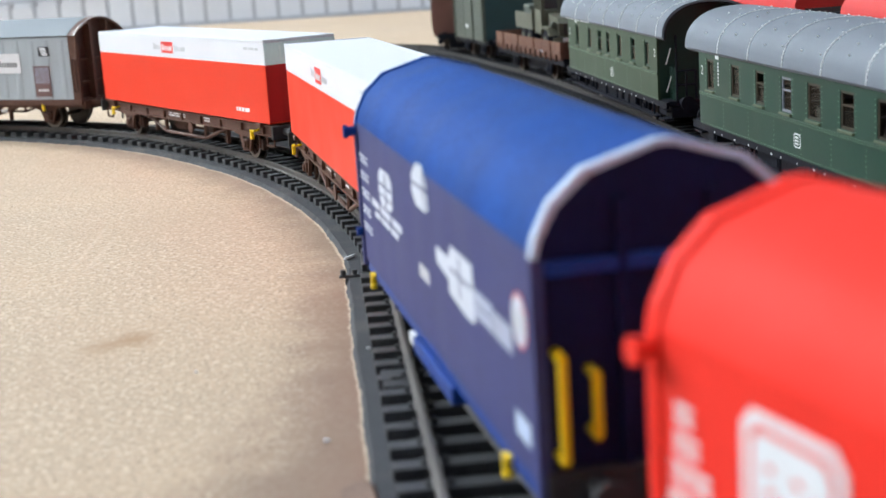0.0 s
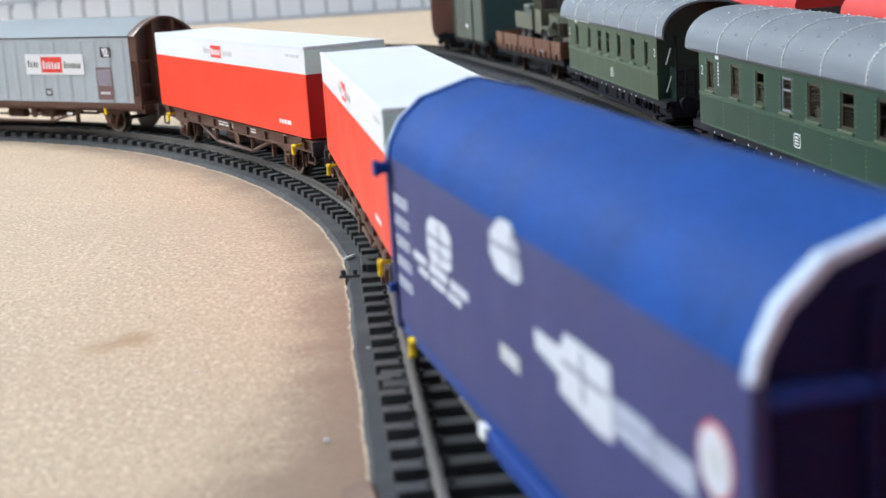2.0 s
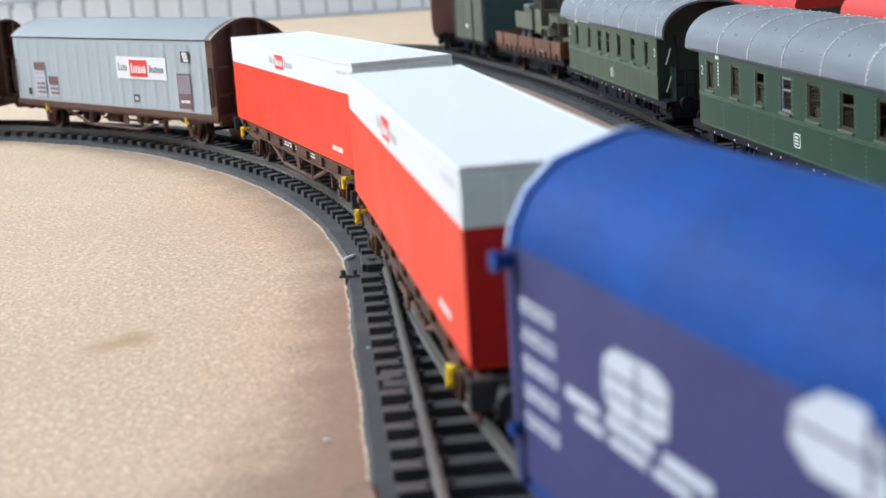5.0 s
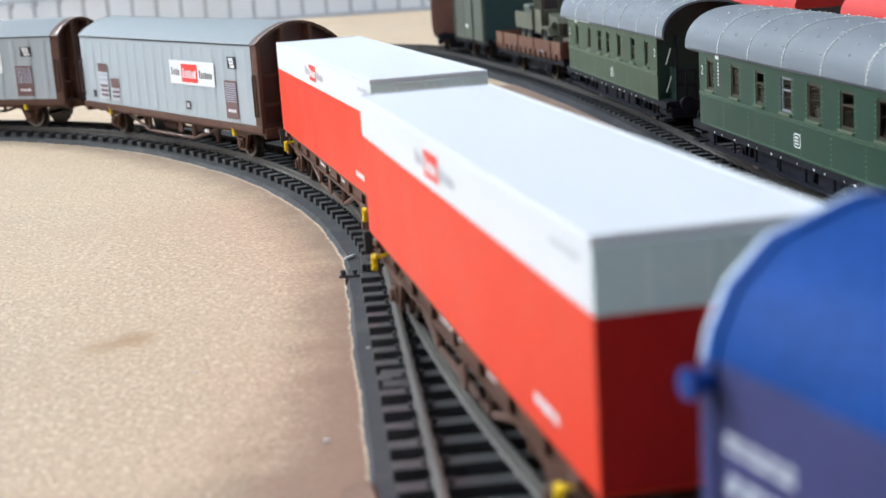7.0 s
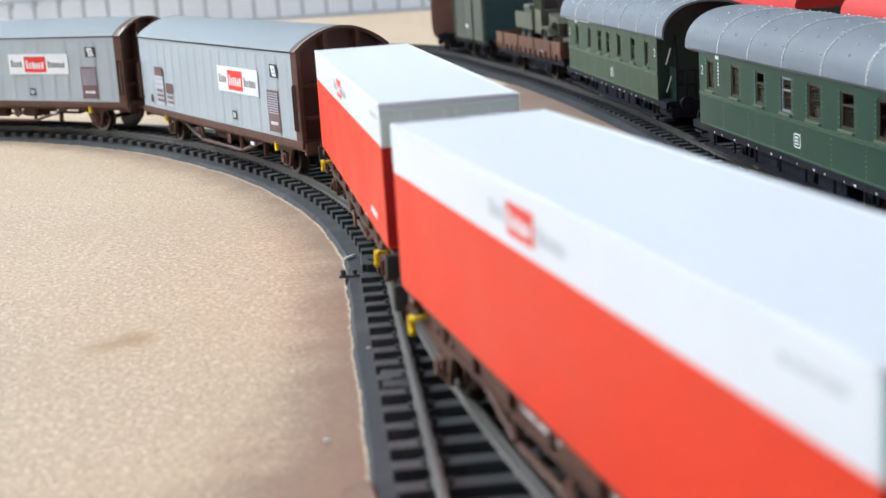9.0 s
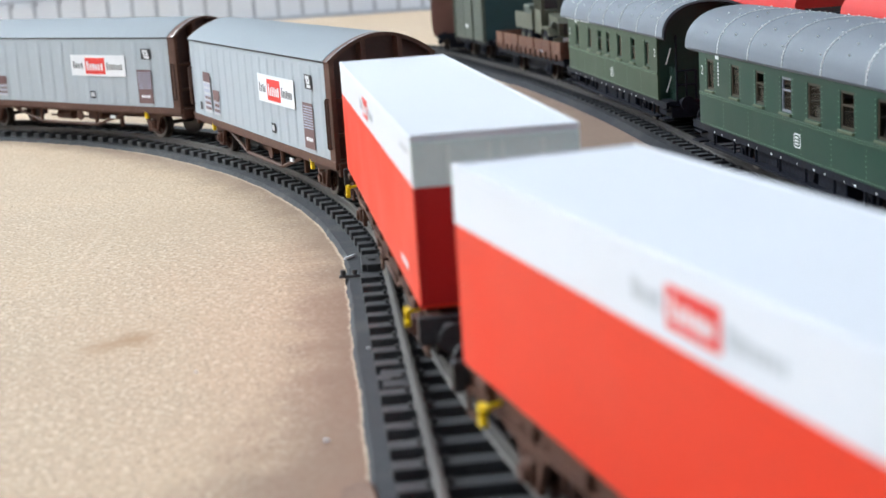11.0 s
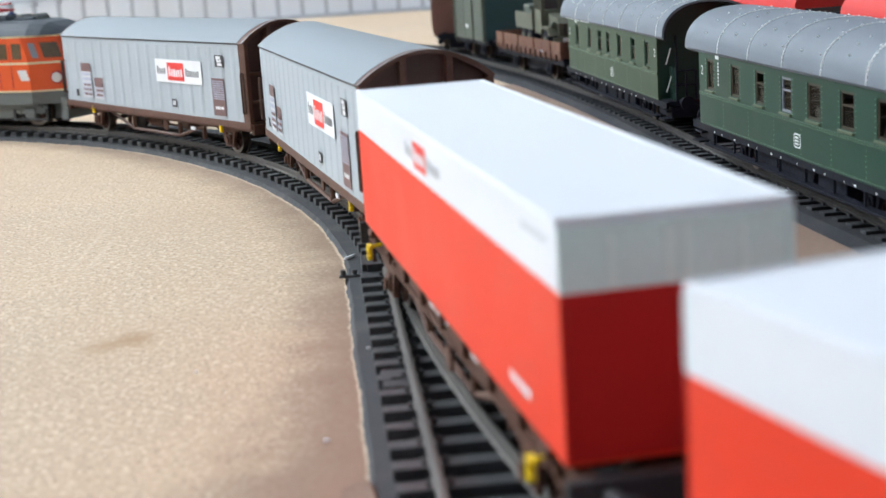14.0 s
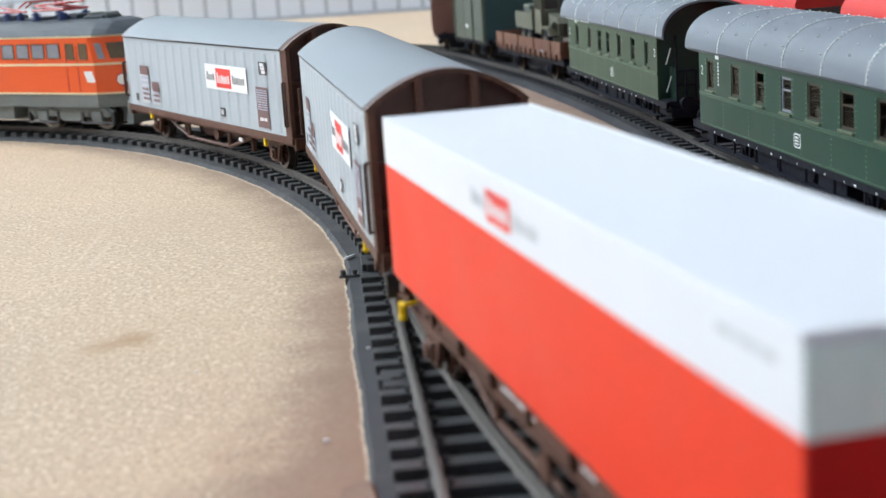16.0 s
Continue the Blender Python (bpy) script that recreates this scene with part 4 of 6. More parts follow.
        for s in (-1, 1):
            x = q * (half - 2.6 * MM)
            y = s * (hy + 0.9 * MM)
            part("grab_rail", rods(0.35 * MM, ((x, y, 17 * MM), (x, y, 31 * MM)), ((x, y, 17 * MM), (x, s * (hy - 1 * MM), 17 * MM)), ((x, y, 31 * MM), (x, s * (hy - 1 * MM), 31 * MM)), ((x + q * 1.8 * MM, y, 17 * MM), (x + q * 1.8 * MM, y, 31 * MM)), n=6), M_DARKBROWN, e)
        a, b = sorted((q * (half - 1 * MM), q * (half + 0.8 * MM)))
        part("headstock", boxes((a, b, -15.5 * MM, 15.5 * MM, 9.0 * MM, 13.0 * MM), bevel=0.3 * MM), M_BROWN, e)
    for s in (-1, 1):
        lo, hi = sorted((s * (hy - 1.6 * MM), s * (hy + 0.1 * MM)))
        part("solebar", boxes((-half, half, lo, hi, 11.0 * MM, z0 - 0.1 * MM), bevel=0.2 * MM), M_BROWN, e)
    part("floor_beam", boxes((-half + 2 * MM, half - 2 * MM, -hy + 2 * MM, hy - 2 * MM, 9.8 * MM, z0)), M_BROWN, e)
    buffers(e, half + 0.8 * MM, M_BROWN, 11.4 * MM)
    for x in (-60 * MM, 60 * MM):
        wheelset(e, x)
        axle_guard(e, x, M_BROWN)
    truss(e, 42 * MM, M_BROWN, y=13.2 * MM)
    brake_gear(e, M_BROWN)
    for s in (-1, 1):
        hook(e, 56.2 * MM, s * 15.8 * MM, 11.6 * MM)
        hook(e, -60.4 * MM, s * 15.8 * MM, 11.2 * MM)
        part("white_flag", boxes((-36.5 * MM, -33 * MM, s * 14.4 * MM - 0.3 * MM, s * 14.4 * MM + 0.3 * MM, 7.6 * MM, 8.9 * MM), bevel=0.2 * MM), M_MARK, e, "small white plate")
        y = s * (hy + 0.34 * MM)
        emblem(e, s, hy + 0.34 * MM, -29.2 * MM, 29.9 * MM, 7.0 * MM, 3.4 * MM, M_WORD, ((-13.0 * MM, -20.6 * MM, 28.6 * MM, 31.8 * MM), (-37.4 * MM, -48.6 * MM, 28.2 * MM, 31.4 * MM)), (-11.6 * MM, -50.4 * MM, 25.6 * MM, 34.5 * MM), seed)
        x = -s * 65 * MM
        prints(e, x - 3.2 * MM, x + 3.2 * MM, 32.9 * MM, 37.2 * MM, y, M_PRINTDARK, "badge")
        for (xa, xb, za, zb) in ((-2.2, 1.2, 35.8, 36.8), (0.4, 1.6, 34.8, 35.8), (-1.6, 1.6, 34.5, 35.2), (-1.6, -0.4, 34.8, 35.8), (-1.2, 2.2, 33.3, 34.3), (-1.6, -0.4, 35.6, 36.4)):
            a, b = sorted((x - s * xa * MM, x - s * xb * MM))
            prints(e, a, b, za * MM, zb * MM, y + s * 0.06 * MM, M_MARK, "badge_stroke")
        x = -s * 62.6 * MM
        prints(e, x - 4.8 * MM, x + 4.8 * MM, 15.0 * MM, 28.7 * MM, y, M_PANEL, "inscription_panel")
        bars(e, x - 4.2 * MM, x + 4.2 * MM, 20.6 * MM, 27.8 * MM, y + s * 0.06 * MM, M_FADED, 9, seed + 9, 0.5)
        bars(e, x - 3.0 * MM, x + 3.0 * MM, 16.2 * MM, 18.4 * MM, y + s * 0.06 * MM, M_MARK, 1, seed + 10, 0.5)
        for (xc, w, za, zb, field) in ((58.2 * MM, 5.0 * MM, 15.6 * MM, 30.5 * MM, True), (45.8 * MM, 4.4 * MM, 15.6 * MM, 24.6 * MM, True)):
            prints(e, s * xc - w, s * xc + w, zb - 3.6 * MM, zb, y, M_PANEL, "inscription_panel")
            prints(e, s * xc - w, s * xc + w, za, zb - 3.6 * MM, y, M_PRINTGREY, "inscription_field")
            bars(e, s * xc - w * 0.9, s * xc + w * 0.9, za + 0.4 * MM, zb - 4.2 * MM, y + s * 0.06 * MM, M_FADED, 5, seed + 11, 0.55)
            bars(e, s * xc - w * 0.9, s * xc + w * 0.7, za + 0.2 * MM, za + 6 * MM, y + s * 0.12 * MM, M_PANEL, 3, seed + 12, 0.5)
        prints(e, s * 69.4 * MM - 1.5 * MM, s * 69.4 * MM + 1.5 * MM, 15.8 * MM, 18.8 * MM, y, M_PRINTDARK, "badge")
        prints(e, -s * 25.4 * MM - 2.0 * MM, -s * 25.4 * MM + 2.0 * MM, 16.2 * MM, 19.3 * MM, y, M_PRINTDARK, "badge")
        prints(e, -s * 25.4 * MM - 1.3 * MM, -s * 25.4 * MM + 1.3 * MM, 16.9 * MM, 18.6 * MM, y + s * 0.06 * MM, M_PRINTGREY, "badge_field")
    return e


# ---- tarpaulin wagon ----
TW, TL = 31.8 * MM, 138 * MM


def hood(w, grow=0.0):
    """Outline of the tarpaulin hood: upright sides, then a faceted shoulder, (y, z) from +y to -y."""
    h = w / 2 + grow
    right = [(h, 38.6 * MM), (h - 0.5 * MM, 40.6 * MM + grow * 0.5), (h - 2.4 * MM, 44.2 * MM + grow), (h - 6.3 * MM, 47.7 * MM + grow), (1.0 * MM, 50.3 * MM + grow)]
    return right + [(-y, z) for y, z in right[::-1]]


def tarpaulin_wagon(label, tarp, side_mat, frame_mat, end_mat, rim_mat, group, marks, seed):
    e = thing("tarpaulin_wagon", label, "wagon", group)
    half = TL / 2
    z0 = 10.2 * MM
    n = 48
    bm = bmesh.new()
    rings = []
    for i in range(n + 1):
        x = -half + 2 * MM + (TL - 4 * MM) * i / n
        fold = 0.07 * MM * math.sin(i * 2 * math.pi / 12) ** 2
        pts = [(TW / 2, z0)] + [(TW / 2 - 0.0, z0 + 12 * MM)] + hood(TW) + [(-TW / 2, z0 + 12 * MM), (-TW / 2, z0)]
        ring = []
        for j, (y, z) in enumerate(pts):
            k = fold + 0.10 * MM * noise.noise((x * 90, j * 0.9, seed))
            f = 1 - k / (TW / 2)
            ring.append(bm.verts.new((x, y * f, z - (k if z > 35 * MM else 0))))
        rings.append(ring)
    k = len(rings[0])
    for i in range(n):
        for j in range(k - 1):
            bm.faces.new((rings[i][j], rings[i][j + 1], rings[i + 1][j + 1], rings[i + 1][j]))
    bm.faces.new(rings[0])
    bm.faces.new(rings[-1])
    sides, roof_faces = bmesh.new(), bm
    for f in list(bm.faces):
        c = f.calc_center_median()
        if c.z < 38.0 * MM and len(f.verts) == 4:
            sides.faces.new([sides.verts.new(v.co) for v in f.verts])
            bm.faces.remove(f)
    bmesh.ops.remove_doubles(sides, verts=sides.verts, dist=0.01 * MM)
    part("side_sheet", sides, side_mat, e, smooth=True)
    part("roof_sheet", bm, tarp, e, smooth=True)
    for q in (-1, 1):
        a, b = sorted((q * (half - 2 * MM), q * (half - 0.8 * MM)))
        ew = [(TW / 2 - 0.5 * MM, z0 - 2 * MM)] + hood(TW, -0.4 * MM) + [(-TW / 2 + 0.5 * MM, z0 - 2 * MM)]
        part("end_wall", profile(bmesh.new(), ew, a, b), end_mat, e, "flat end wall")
        o, i2 = hood(TW, 0.3 * MM), hood(TW, -0.5 * MM)
        a, b = sorted((q * (half - (0.5 if q > 0 else 1.5) * MM), q * (half + 0.2 * MM)))
        o2 = [(o[0][0], 38.2 * MM)] + o + [(o[-1][0], 38.2 * MM)]
        i3 = [(i2[0][0], 38.2 * MM)] + i2 + [(i2[-1][0], 38.2 * MM)]
        # on the blue wagon the rim's sheen is painted in as a pale colour
        part("end_rim", profile(bmesh.new(), o2 + i3[::-1], a, b), rim_mat, e, "rim round the hood")
        if q > 0:
            part("end_band", profile(bmesh.new(), o2 + i3[::-1], half - 2.0 * MM, half - 0.5 * MM), tarp, e)
        a, b = sorted((q * (half - 1.9 * MM), q * (half + 0.2 * MM)))
        for s in (-1, 1):
            lo, hi = sorted((s * (TW / 2 - 1.1 * MM), s * (TW / 2 + 0.5 * MM)))
            part("corner_post", boxes((a, b, lo, hi, z0 - 1.5 * MM, 38.2 * MM), bevel=0.25 * MM), side_mat, e)
            if q > 0:
                kb = bmesh.new()
                rod(kb, (q * (half - 1.5 * MM), s * (TW / 2 + 0.3 * MM), 36.8 * MM), (q * (half - 1.5 * MM), s * (TW / 2 + 2.3 * MM), 36.8 * MM), 1.0 * MM, 10)
                rod(kb, (q * (half - 1.5 * MM), s * (TW / 2 + 2.0 * MM), 36.8 * MM), (q * (half - 1.5 * MM), s * (TW / 2 + 2.8 * MM), 36.8 * MM), 1.4 * MM, 10)
                rod(kb, (q * (half - 1.5 * MM), s * (TW / 2 + 0.3 * MM), 16 * MM), (q * (half - 1.5 * MM), s * (TW / 2 + 1.6 * MM), 16 * MM), 0.9 * MM, 10)
                part("lock_knob", kb, frame_mat, e)
            # grab rails on the end wall
            for dy, za, zb in ((13.7 * MM, 14.6 * MM, 26.9 * MM), (9.7 * MM, 17.4 * MM, 24.6 * MM)):
                x = q * (half + 2.2 * MM)
                w = q * (half - 0.8 * MM)
                part("grab_rail", rods(0.65 * MM, ((x, s * dy, za), (x, s * dy, zb)), ((x, s * dy, za), (w, s * dy, za)), ((x, s * dy, zb), (w, s * dy, zb))), M_YELLOW, e, "yellow grab rail")
        a, b = sorted((q * (half - 0.8 * MM), q * (half + 0.4 * MM)))
        part("end_beam", boxes((a, b, -TW / 2 + 1.2 * MM, TW / 2 - 1.2 * MM, 36.0 * MM, 37.8 * MM), bevel=0.2 * MM), frame_mat, e)
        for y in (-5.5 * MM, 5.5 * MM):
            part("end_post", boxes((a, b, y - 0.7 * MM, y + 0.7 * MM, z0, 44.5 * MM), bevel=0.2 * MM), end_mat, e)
        a, b = sorted((q * (half - 1 * MM), q * (half + 1 * MM)))
        part("headstock", boxes((a, b, -15.5 * MM, 15.5 * MM, 8.2 * MM, 12.8 * MM), bevel=0.3 * MM), M_BLACK if tarp is M_BLUE else frame_mat, e)
    for s in (-1, 1):
        lo, hi = sorted((s * (TW / 2 - 2.4 * MM), s * (TW / 2 - 0.4 * MM)))
        part("solebar", boxes((-half, half, lo, hi, 7.6 * MM, z0 + 0.4 * MM), bevel=0.2 * MM), frame_mat, e)
        lo, hi = sorted((s * 12 * MM, s * 16.6 * MM))
        part("side_box", boxes((-19 * MM, 12 * MM, lo, hi, 5.2 * MM, 8.2 * MM), bevel=0.5 * MM), frame_mat, e)
        lo, hi = sorted((s * 12 * MM, s * 16.4 * MM))
        part("box_plate", boxes((13.5 * MM, 17 * MM, lo, hi, 5.8 * MM, 7.8 * MM), bevel=0.2 * MM), M_MARK, e, "small white plate")
        hook(e, 60 * MM, s * 15.8 * MM, 8.0 * MM)
        hook(e, -50 * MM, s * 15.8 * MM, 8.0 * MM)
    part("floor_beam", boxes((-half + 2 * MM, half - 2 * MM, -12 * MM, 12 * MM, 8.5 * MM, z0 + 0.5 * MM)), M_BLACK, e)
    buffers(e, half + 1 * MM, M_BLACK, 11.2 * MM)
    for x in (-46 * MM, 46 * MM):
        wheelset(e, x)
        axle_guard(e, x, M_BLACK)
    brake_gear(e, M_BLACK)
    marks(e)
    return e


def blue_marks(e):
    y = TW / 2 + 0.02 * MM
    for s in (-1, 1):
        f = s * y
        def block(pts, mat=M_BLUEPRINT, name="marking"):
            b = outline(bmesh.new(), [(s * x * MM, z * MM) for x, z in pts], *sorted((f, f + s * 0.06 * MM)))
            part(name, b, mat, e, "white printed mark")
        block(((41, 25.8), (43, 28), (42.5, 31.5), (40, 33), (31, 33.2), (28, 32), (28.5, 27), (31, 26.2)))
        block(((4, 32.2), (7, 34), (6.4, 37), (2, 39.4), (-3, 39.6), (-5.6, 37), (-6.4, 33), (-4, 32.2)))
        for xa, xb, za, zb in ((29, 42, 29.9, 30.3), (29, 42, 27.9, 28.2), (34.6, 35.2, 26.5, 32.6), (-6, 6, 35.6, 36.0), (-4, -3.4, 33, 38.6), (-35, -21, 26.9, 27.3), (-28, -27.4, 24, 30), (-46, -38, 25.6, 25.8)):
            a, c = sorted((s * xa * MM, s * xb * MM))
            prints(e, a, c, za * MM, zb * MM, f + s * 0.06 * MM, M_BLUESIDE, "print_gap")
        for za, zb, xa, xb in ((24.0, 25.5, 53, 20), (22.2, 23.4, 50, 24)):
            bars(e, min(s * xa * MM, s * xb * MM), max(s * xa * MM, s * xb * MM), za * MM, zb * MM, f, M_BLUEPRINT, 1, 5, 0.95)
        for zz in (32, 28.5, 25, 21.5, 18):
            bars(e, min(s * 56 * MM, s * 66 * MM), max(s * 56 * MM, s * 66 * MM), (zz - 1.4) * MM, (zz + 0.6) * MM, f, M_BLUEPRINT, 2, int(zz), 0.6)
        block(((4.5, 20.4), (4.5, 22.6), (-3.7, 22.6), (-3.7, 20.4)), M_PRINTGREY)
        block(((-11, 26), (-11, 28.4), (-20, 28.4), (-20, 25)))
        block(((-19.4, 23), (-20, 28), (-22, 30.6), (-36, 30.6), (-36.4, 22.4), (-32, 22.0)))
        block(((-36.8, 23.8), (-36.8, 27.6), (-47, 27.6), (-47, 23.8)), M_FADED)
        block(((-47.6, 23.8), (-47.6, 27.2), (-57, 27.2), (-57, 23.8)), M_FADED)
        for r, m, y0 in ((3.5, M_PRINTRED, 0.0), (3.2, M_BLUEPRINT, 0.06), (1.6, M_PRINTGREY, 0.12)):
            bm = rods(r * MM, ((s * -61.3 * MM, f + s * y0 * MM, 29.2 * MM), (s * -61.3 * MM, f + s * (y0 + 0.06) * MM, 29.2 * MM)), n=24)
            part("round_sign", bm, m, e)
        block(((-57, 14), (-57, 17), (-64, 17), (-64, 14)), M_SHEENPRINT)


def red_marks(e):
    y = TW / 2 + 0.02 * MM
    for s in (-1, 1):
        f = s * y
        xa, xb = s * 39 * MM, s * 53.5 * MM
        for k, (cut, za, zb, mat, inset) in enumerate(((1.6, 21.4, 35.7, M_MARK, 0.0), (1.2, 22.5, 34.6, M_PRINTRED, 1.2), (1.0, 23.1, 34.0, M_MARK, 1.9))):
            x0, x1 = min(xa, xb) / MM + inset, max(xa, xb) / MM - inset
            pts = [(x0 + cut, za), (x1 - cut, za), (x1, za + cut), (x1, zb - cut), (x1 - cut, zb), (x0 + cut, zb), (x0, zb - cut), (x0, za + cut)]
            y0, y1 = sorted((f + s * k * 0.06 * MM, f + s * (k + 1) * 0.06 * MM))
            part("marking", outline(bmesh.new(), [(px * MM, pz * MM) for px, pz in pts], y0, y1), mat, e, "frame of the carrier's mark")
        for k in (0, 1):
            x = min(xa, xb) + (3.8 + 3.9 * k) * MM
            bars(e, x, x + 3.0 * MM, 25.4 * MM, 31.6 * MM, f + s * 0.18 * MM, M_PRINTRED, 3, 3 + k, 0.3, letters=2)
        for zz, xc, xd in ((32.6, 61.5, 64.6), (29.8, 60.6, 65.0), (27.0, 58.8, 65.6), (24.2, 57.6, 66.4), (21.4, 58.4, 66.0)):
            a, b = sorted((s * xc * MM, s * xd * MM))
            bars(e, a, b, (zz - 2.4) * MM, zz * MM, f, M_MARK, 2, int(zz * 3), 0.62)


# ---- electric locomotive ----
def locomotive():
    e = thing("electric_locomotive", "orange electric locomotive with ivory lines and a grey frame", "locomotive")
    L, W = 174 * MM, 34 * MM
    half, hy = L / 2, W / 2
    z0, z1, z2, ze = 13.6 * MM, 16.6 * MM, 29.9 * MM, 41.0 * MM

    def plan(bm, za, zb, grow=0.0, nose=16 * MM, cut=9.5 * MM, lean=0.0):
        """Body slice whose ends taper to a blunt nose."""
        def ring(z, back):
            w = hy + grow
            x = half + grow - back
            pts = [(-x + nose, -w), (-x + 0.6 * MM, -cut), (-x, 0), (-x + 0.6 * MM, cut), (-x + nose, w), (x - nose, w), (x - 0.6 * MM, cut), (x, 0), (x - 0.6 * MM, -cut), (x - nose, -w)]
            return [bm.verts.new((px, py, z)) for px, py in pts]
        a, b = ring(za, 0), ring(zb, lean)
        k = len(a)
        for i in range(k):
            bm.faces.new((a[i], a[(i + 1) % k], b[(i + 1) % k], b[i]))
        bm.faces.new(a[::-1])
        bm.faces.new(b)
        return bm

    part("lower_body", plan(bmesh.new(), z1, z2), M_ORANGE, e, "bright orange body")
    part("upper_body", plan(bmesh.new(), z2, ze, -0.02 * MM, lean=3.2 * MM), M_ORANGE, e, "bright orange body with windows")
    part("skirt", plan(bmesh.new(), z0 - 3 * MM, z1 - 0.3 * MM, -0.3 * MM), M_LOCOGREY, e, "dark grey frame skirt")
    part("lower_line", plan(bmesh.new(), z1 - 0.3 * MM, z1 + 0.5 * MM, 0.15 * MM), M_IVORY, e)
    part("middle_line", plan(bmesh.new(), z2 - 1.0 * MM, z2, 0.15 * MM), M_IVORY, e)
    part("roof_line", plan(bmesh.new(), ze, ze + 0.8 * MM, 0.2 * MM - 3.2 * MM * 0.0), M_IVORY, e)
    bm = bmesh.new()
    rf = [(hy + 0.4 * MM, 0.0), (hy - 1.5 * MM, 2.8 * MM), (hy - 5 * MM, 5.4 * MM), (hy - 9 * MM, 6.6 * MM)]
    rf += [(-y, z) for y, z in rf[::-1]]
    rings = []
    for x, wide, high in ((-half + 0.6 * MM, 0.58, 0.12), (-half + 4 * MM, 0.74, 0.5), (-half + 9 * MM, 0.9, 0.85), (-half + 16 * MM, 1, 1), (half - 16 * MM, 1, 1), (half - 9 * MM, 0.9, 0.85), (half - 4 * MM, 0.74, 0.5), (half - 0.6 * MM, 0.58, 0.12)):
        rings.append([bm.verts.new((x, y * wide, ze + 0.8 * MM + z * high)) for y, z in rf])
    for a, b in zip(rings, rings[1:]):
        for k in range(len(rf)):
            bm.faces.new((a[k], a[(k + 1) % len(rf)], b[(k + 1) % len(rf)], b[k]))
    bm.faces.new(rings[0])
    bm.faces.new(rings[-1])
    part("roof", bm, M_LOCOROOF, e, "grey roof")
    zr = ze + 7.4 * MM
    for i, x in enumerate((-68, -52, -30, -8, 14, 36, 58)):
        b = boxes((x * MM, (x + 12) * MM, -6 * MM, 6 * MM, zr - 0.2 * MM, zr + (2.2 if i % 2 else 1.2) * MM), bevel=0.6 * MM)
        part("roof_hatch", b, M_LOCOROOF, e)
    for x in (-half + 20 * MM, -half + 29 * MM):
        b = bmesh.new()
        rod(b, (x, -4 * MM, zr + 0.9 * MM), (x, 4 * MM, zr + 0.9 * MM), 1.7 * MM, 12)
        part("roof_horn", b, M_LOCOGREY, e)
    for q in (-1, 1):
        px = q * 36 * MM
        for dx in (-8.5 * MM, 8.5 * MM):
            for s in (-1, 1):
                b = bmesh.new()
                for j in range(3):
                    rod(b, (px + dx, s * 7 * MM, zr + j * 1.1 * MM), (px + dx, s * 7 * MM, zr + j * 1.1 * MM + 0.7 * MM), (2.5 - 0.2 * j) * MM, 12)
                rod(b, (px + dx, s * 7 * MM, zr), (px + dx, s * 7 * MM, zr + 3.6 * MM), 0.9 * MM, 10)
                part("insulator", b, M_INSUL, e, "dark blue insulator")
        zf = zr + 4.4 * MM
        pr = []
        for s in (-1, 1):
            pr += [((px - 10 * MM, s * 7 * MM, zf), (px + 10 * MM, s * 7 * MM, zf)), ((px - 9 * MM, s * 7 * MM, zf), (px + 11 * MM, s * 5 * MM, zf + 2.0 * MM)), ((px + 11 * MM, s * 5 * MM, zf + 2 * MM), (px - 11 * MM, s * 4 * MM, zf + 3.2 * MM))]
        pr += [((px - 10 * MM, -7 * MM, zf), (px - 10 * MM, 7 * MM, zf)), ((px + 10 * MM, -7 * MM, zf), (px + 10 * MM, 7 * MM, zf))]
        for pair in pr:
            part("pantograph_bar", rods(0.6 * MM, pair, n=6), M_PANTO, e, "red bar of the folded pantograph")
        for dx in (-2.2 * MM, 2.2 * MM):
            x = px + 11 * MM + dx
            pr = [((x, -8 * MM, zf + 3.9 * MM), (x, 8 * MM, zf + 3.9 * MM)), ((x, 8 * MM, zf + 3.9 * MM), (x, 12.5 * MM, zf + 1.6 * MM)), ((x, -8 * MM, zf + 3.9 * MM), (x, -12.5 * MM, zf + 1.6 * MM))]
            part("contact_strip", rods(0.4 * MM, *pr, n=6), M_PANTO, e)
    for x in (-15, -6, 3):
        b = bmesh.new()
        for j in range(3):
            rod(b, (x * MM, 5 * MM, zr + j * 1.1 * MM), (x * MM, 5 * MM, zr + j * 1.1 * MM + 0.7 * MM), (2.2 - 0.2 * j) * MM, 12)
        rod(b, (x * MM, 5 * MM, zr - 0.2 * MM), (x * MM, 5 * MM, zr + 3.6 * MM), 0.9 * MM, 10)
        part("insulator", b, M_INSUL, e, "dark blue insulator")
    part("roof_busbar", rods(0.55 * MM, ((-19 * MM, 5 * MM, zr + 3.9 * MM), (8 * MM, 5 * MM, zr + 3.9 * MM)), ((-15 * MM, 5 * MM, zr + 4.2 * MM), (2 * MM, 3 * MM, zr + 6.4 * MM)), n=6), M_PANTO, e, "red busbar over the roof")
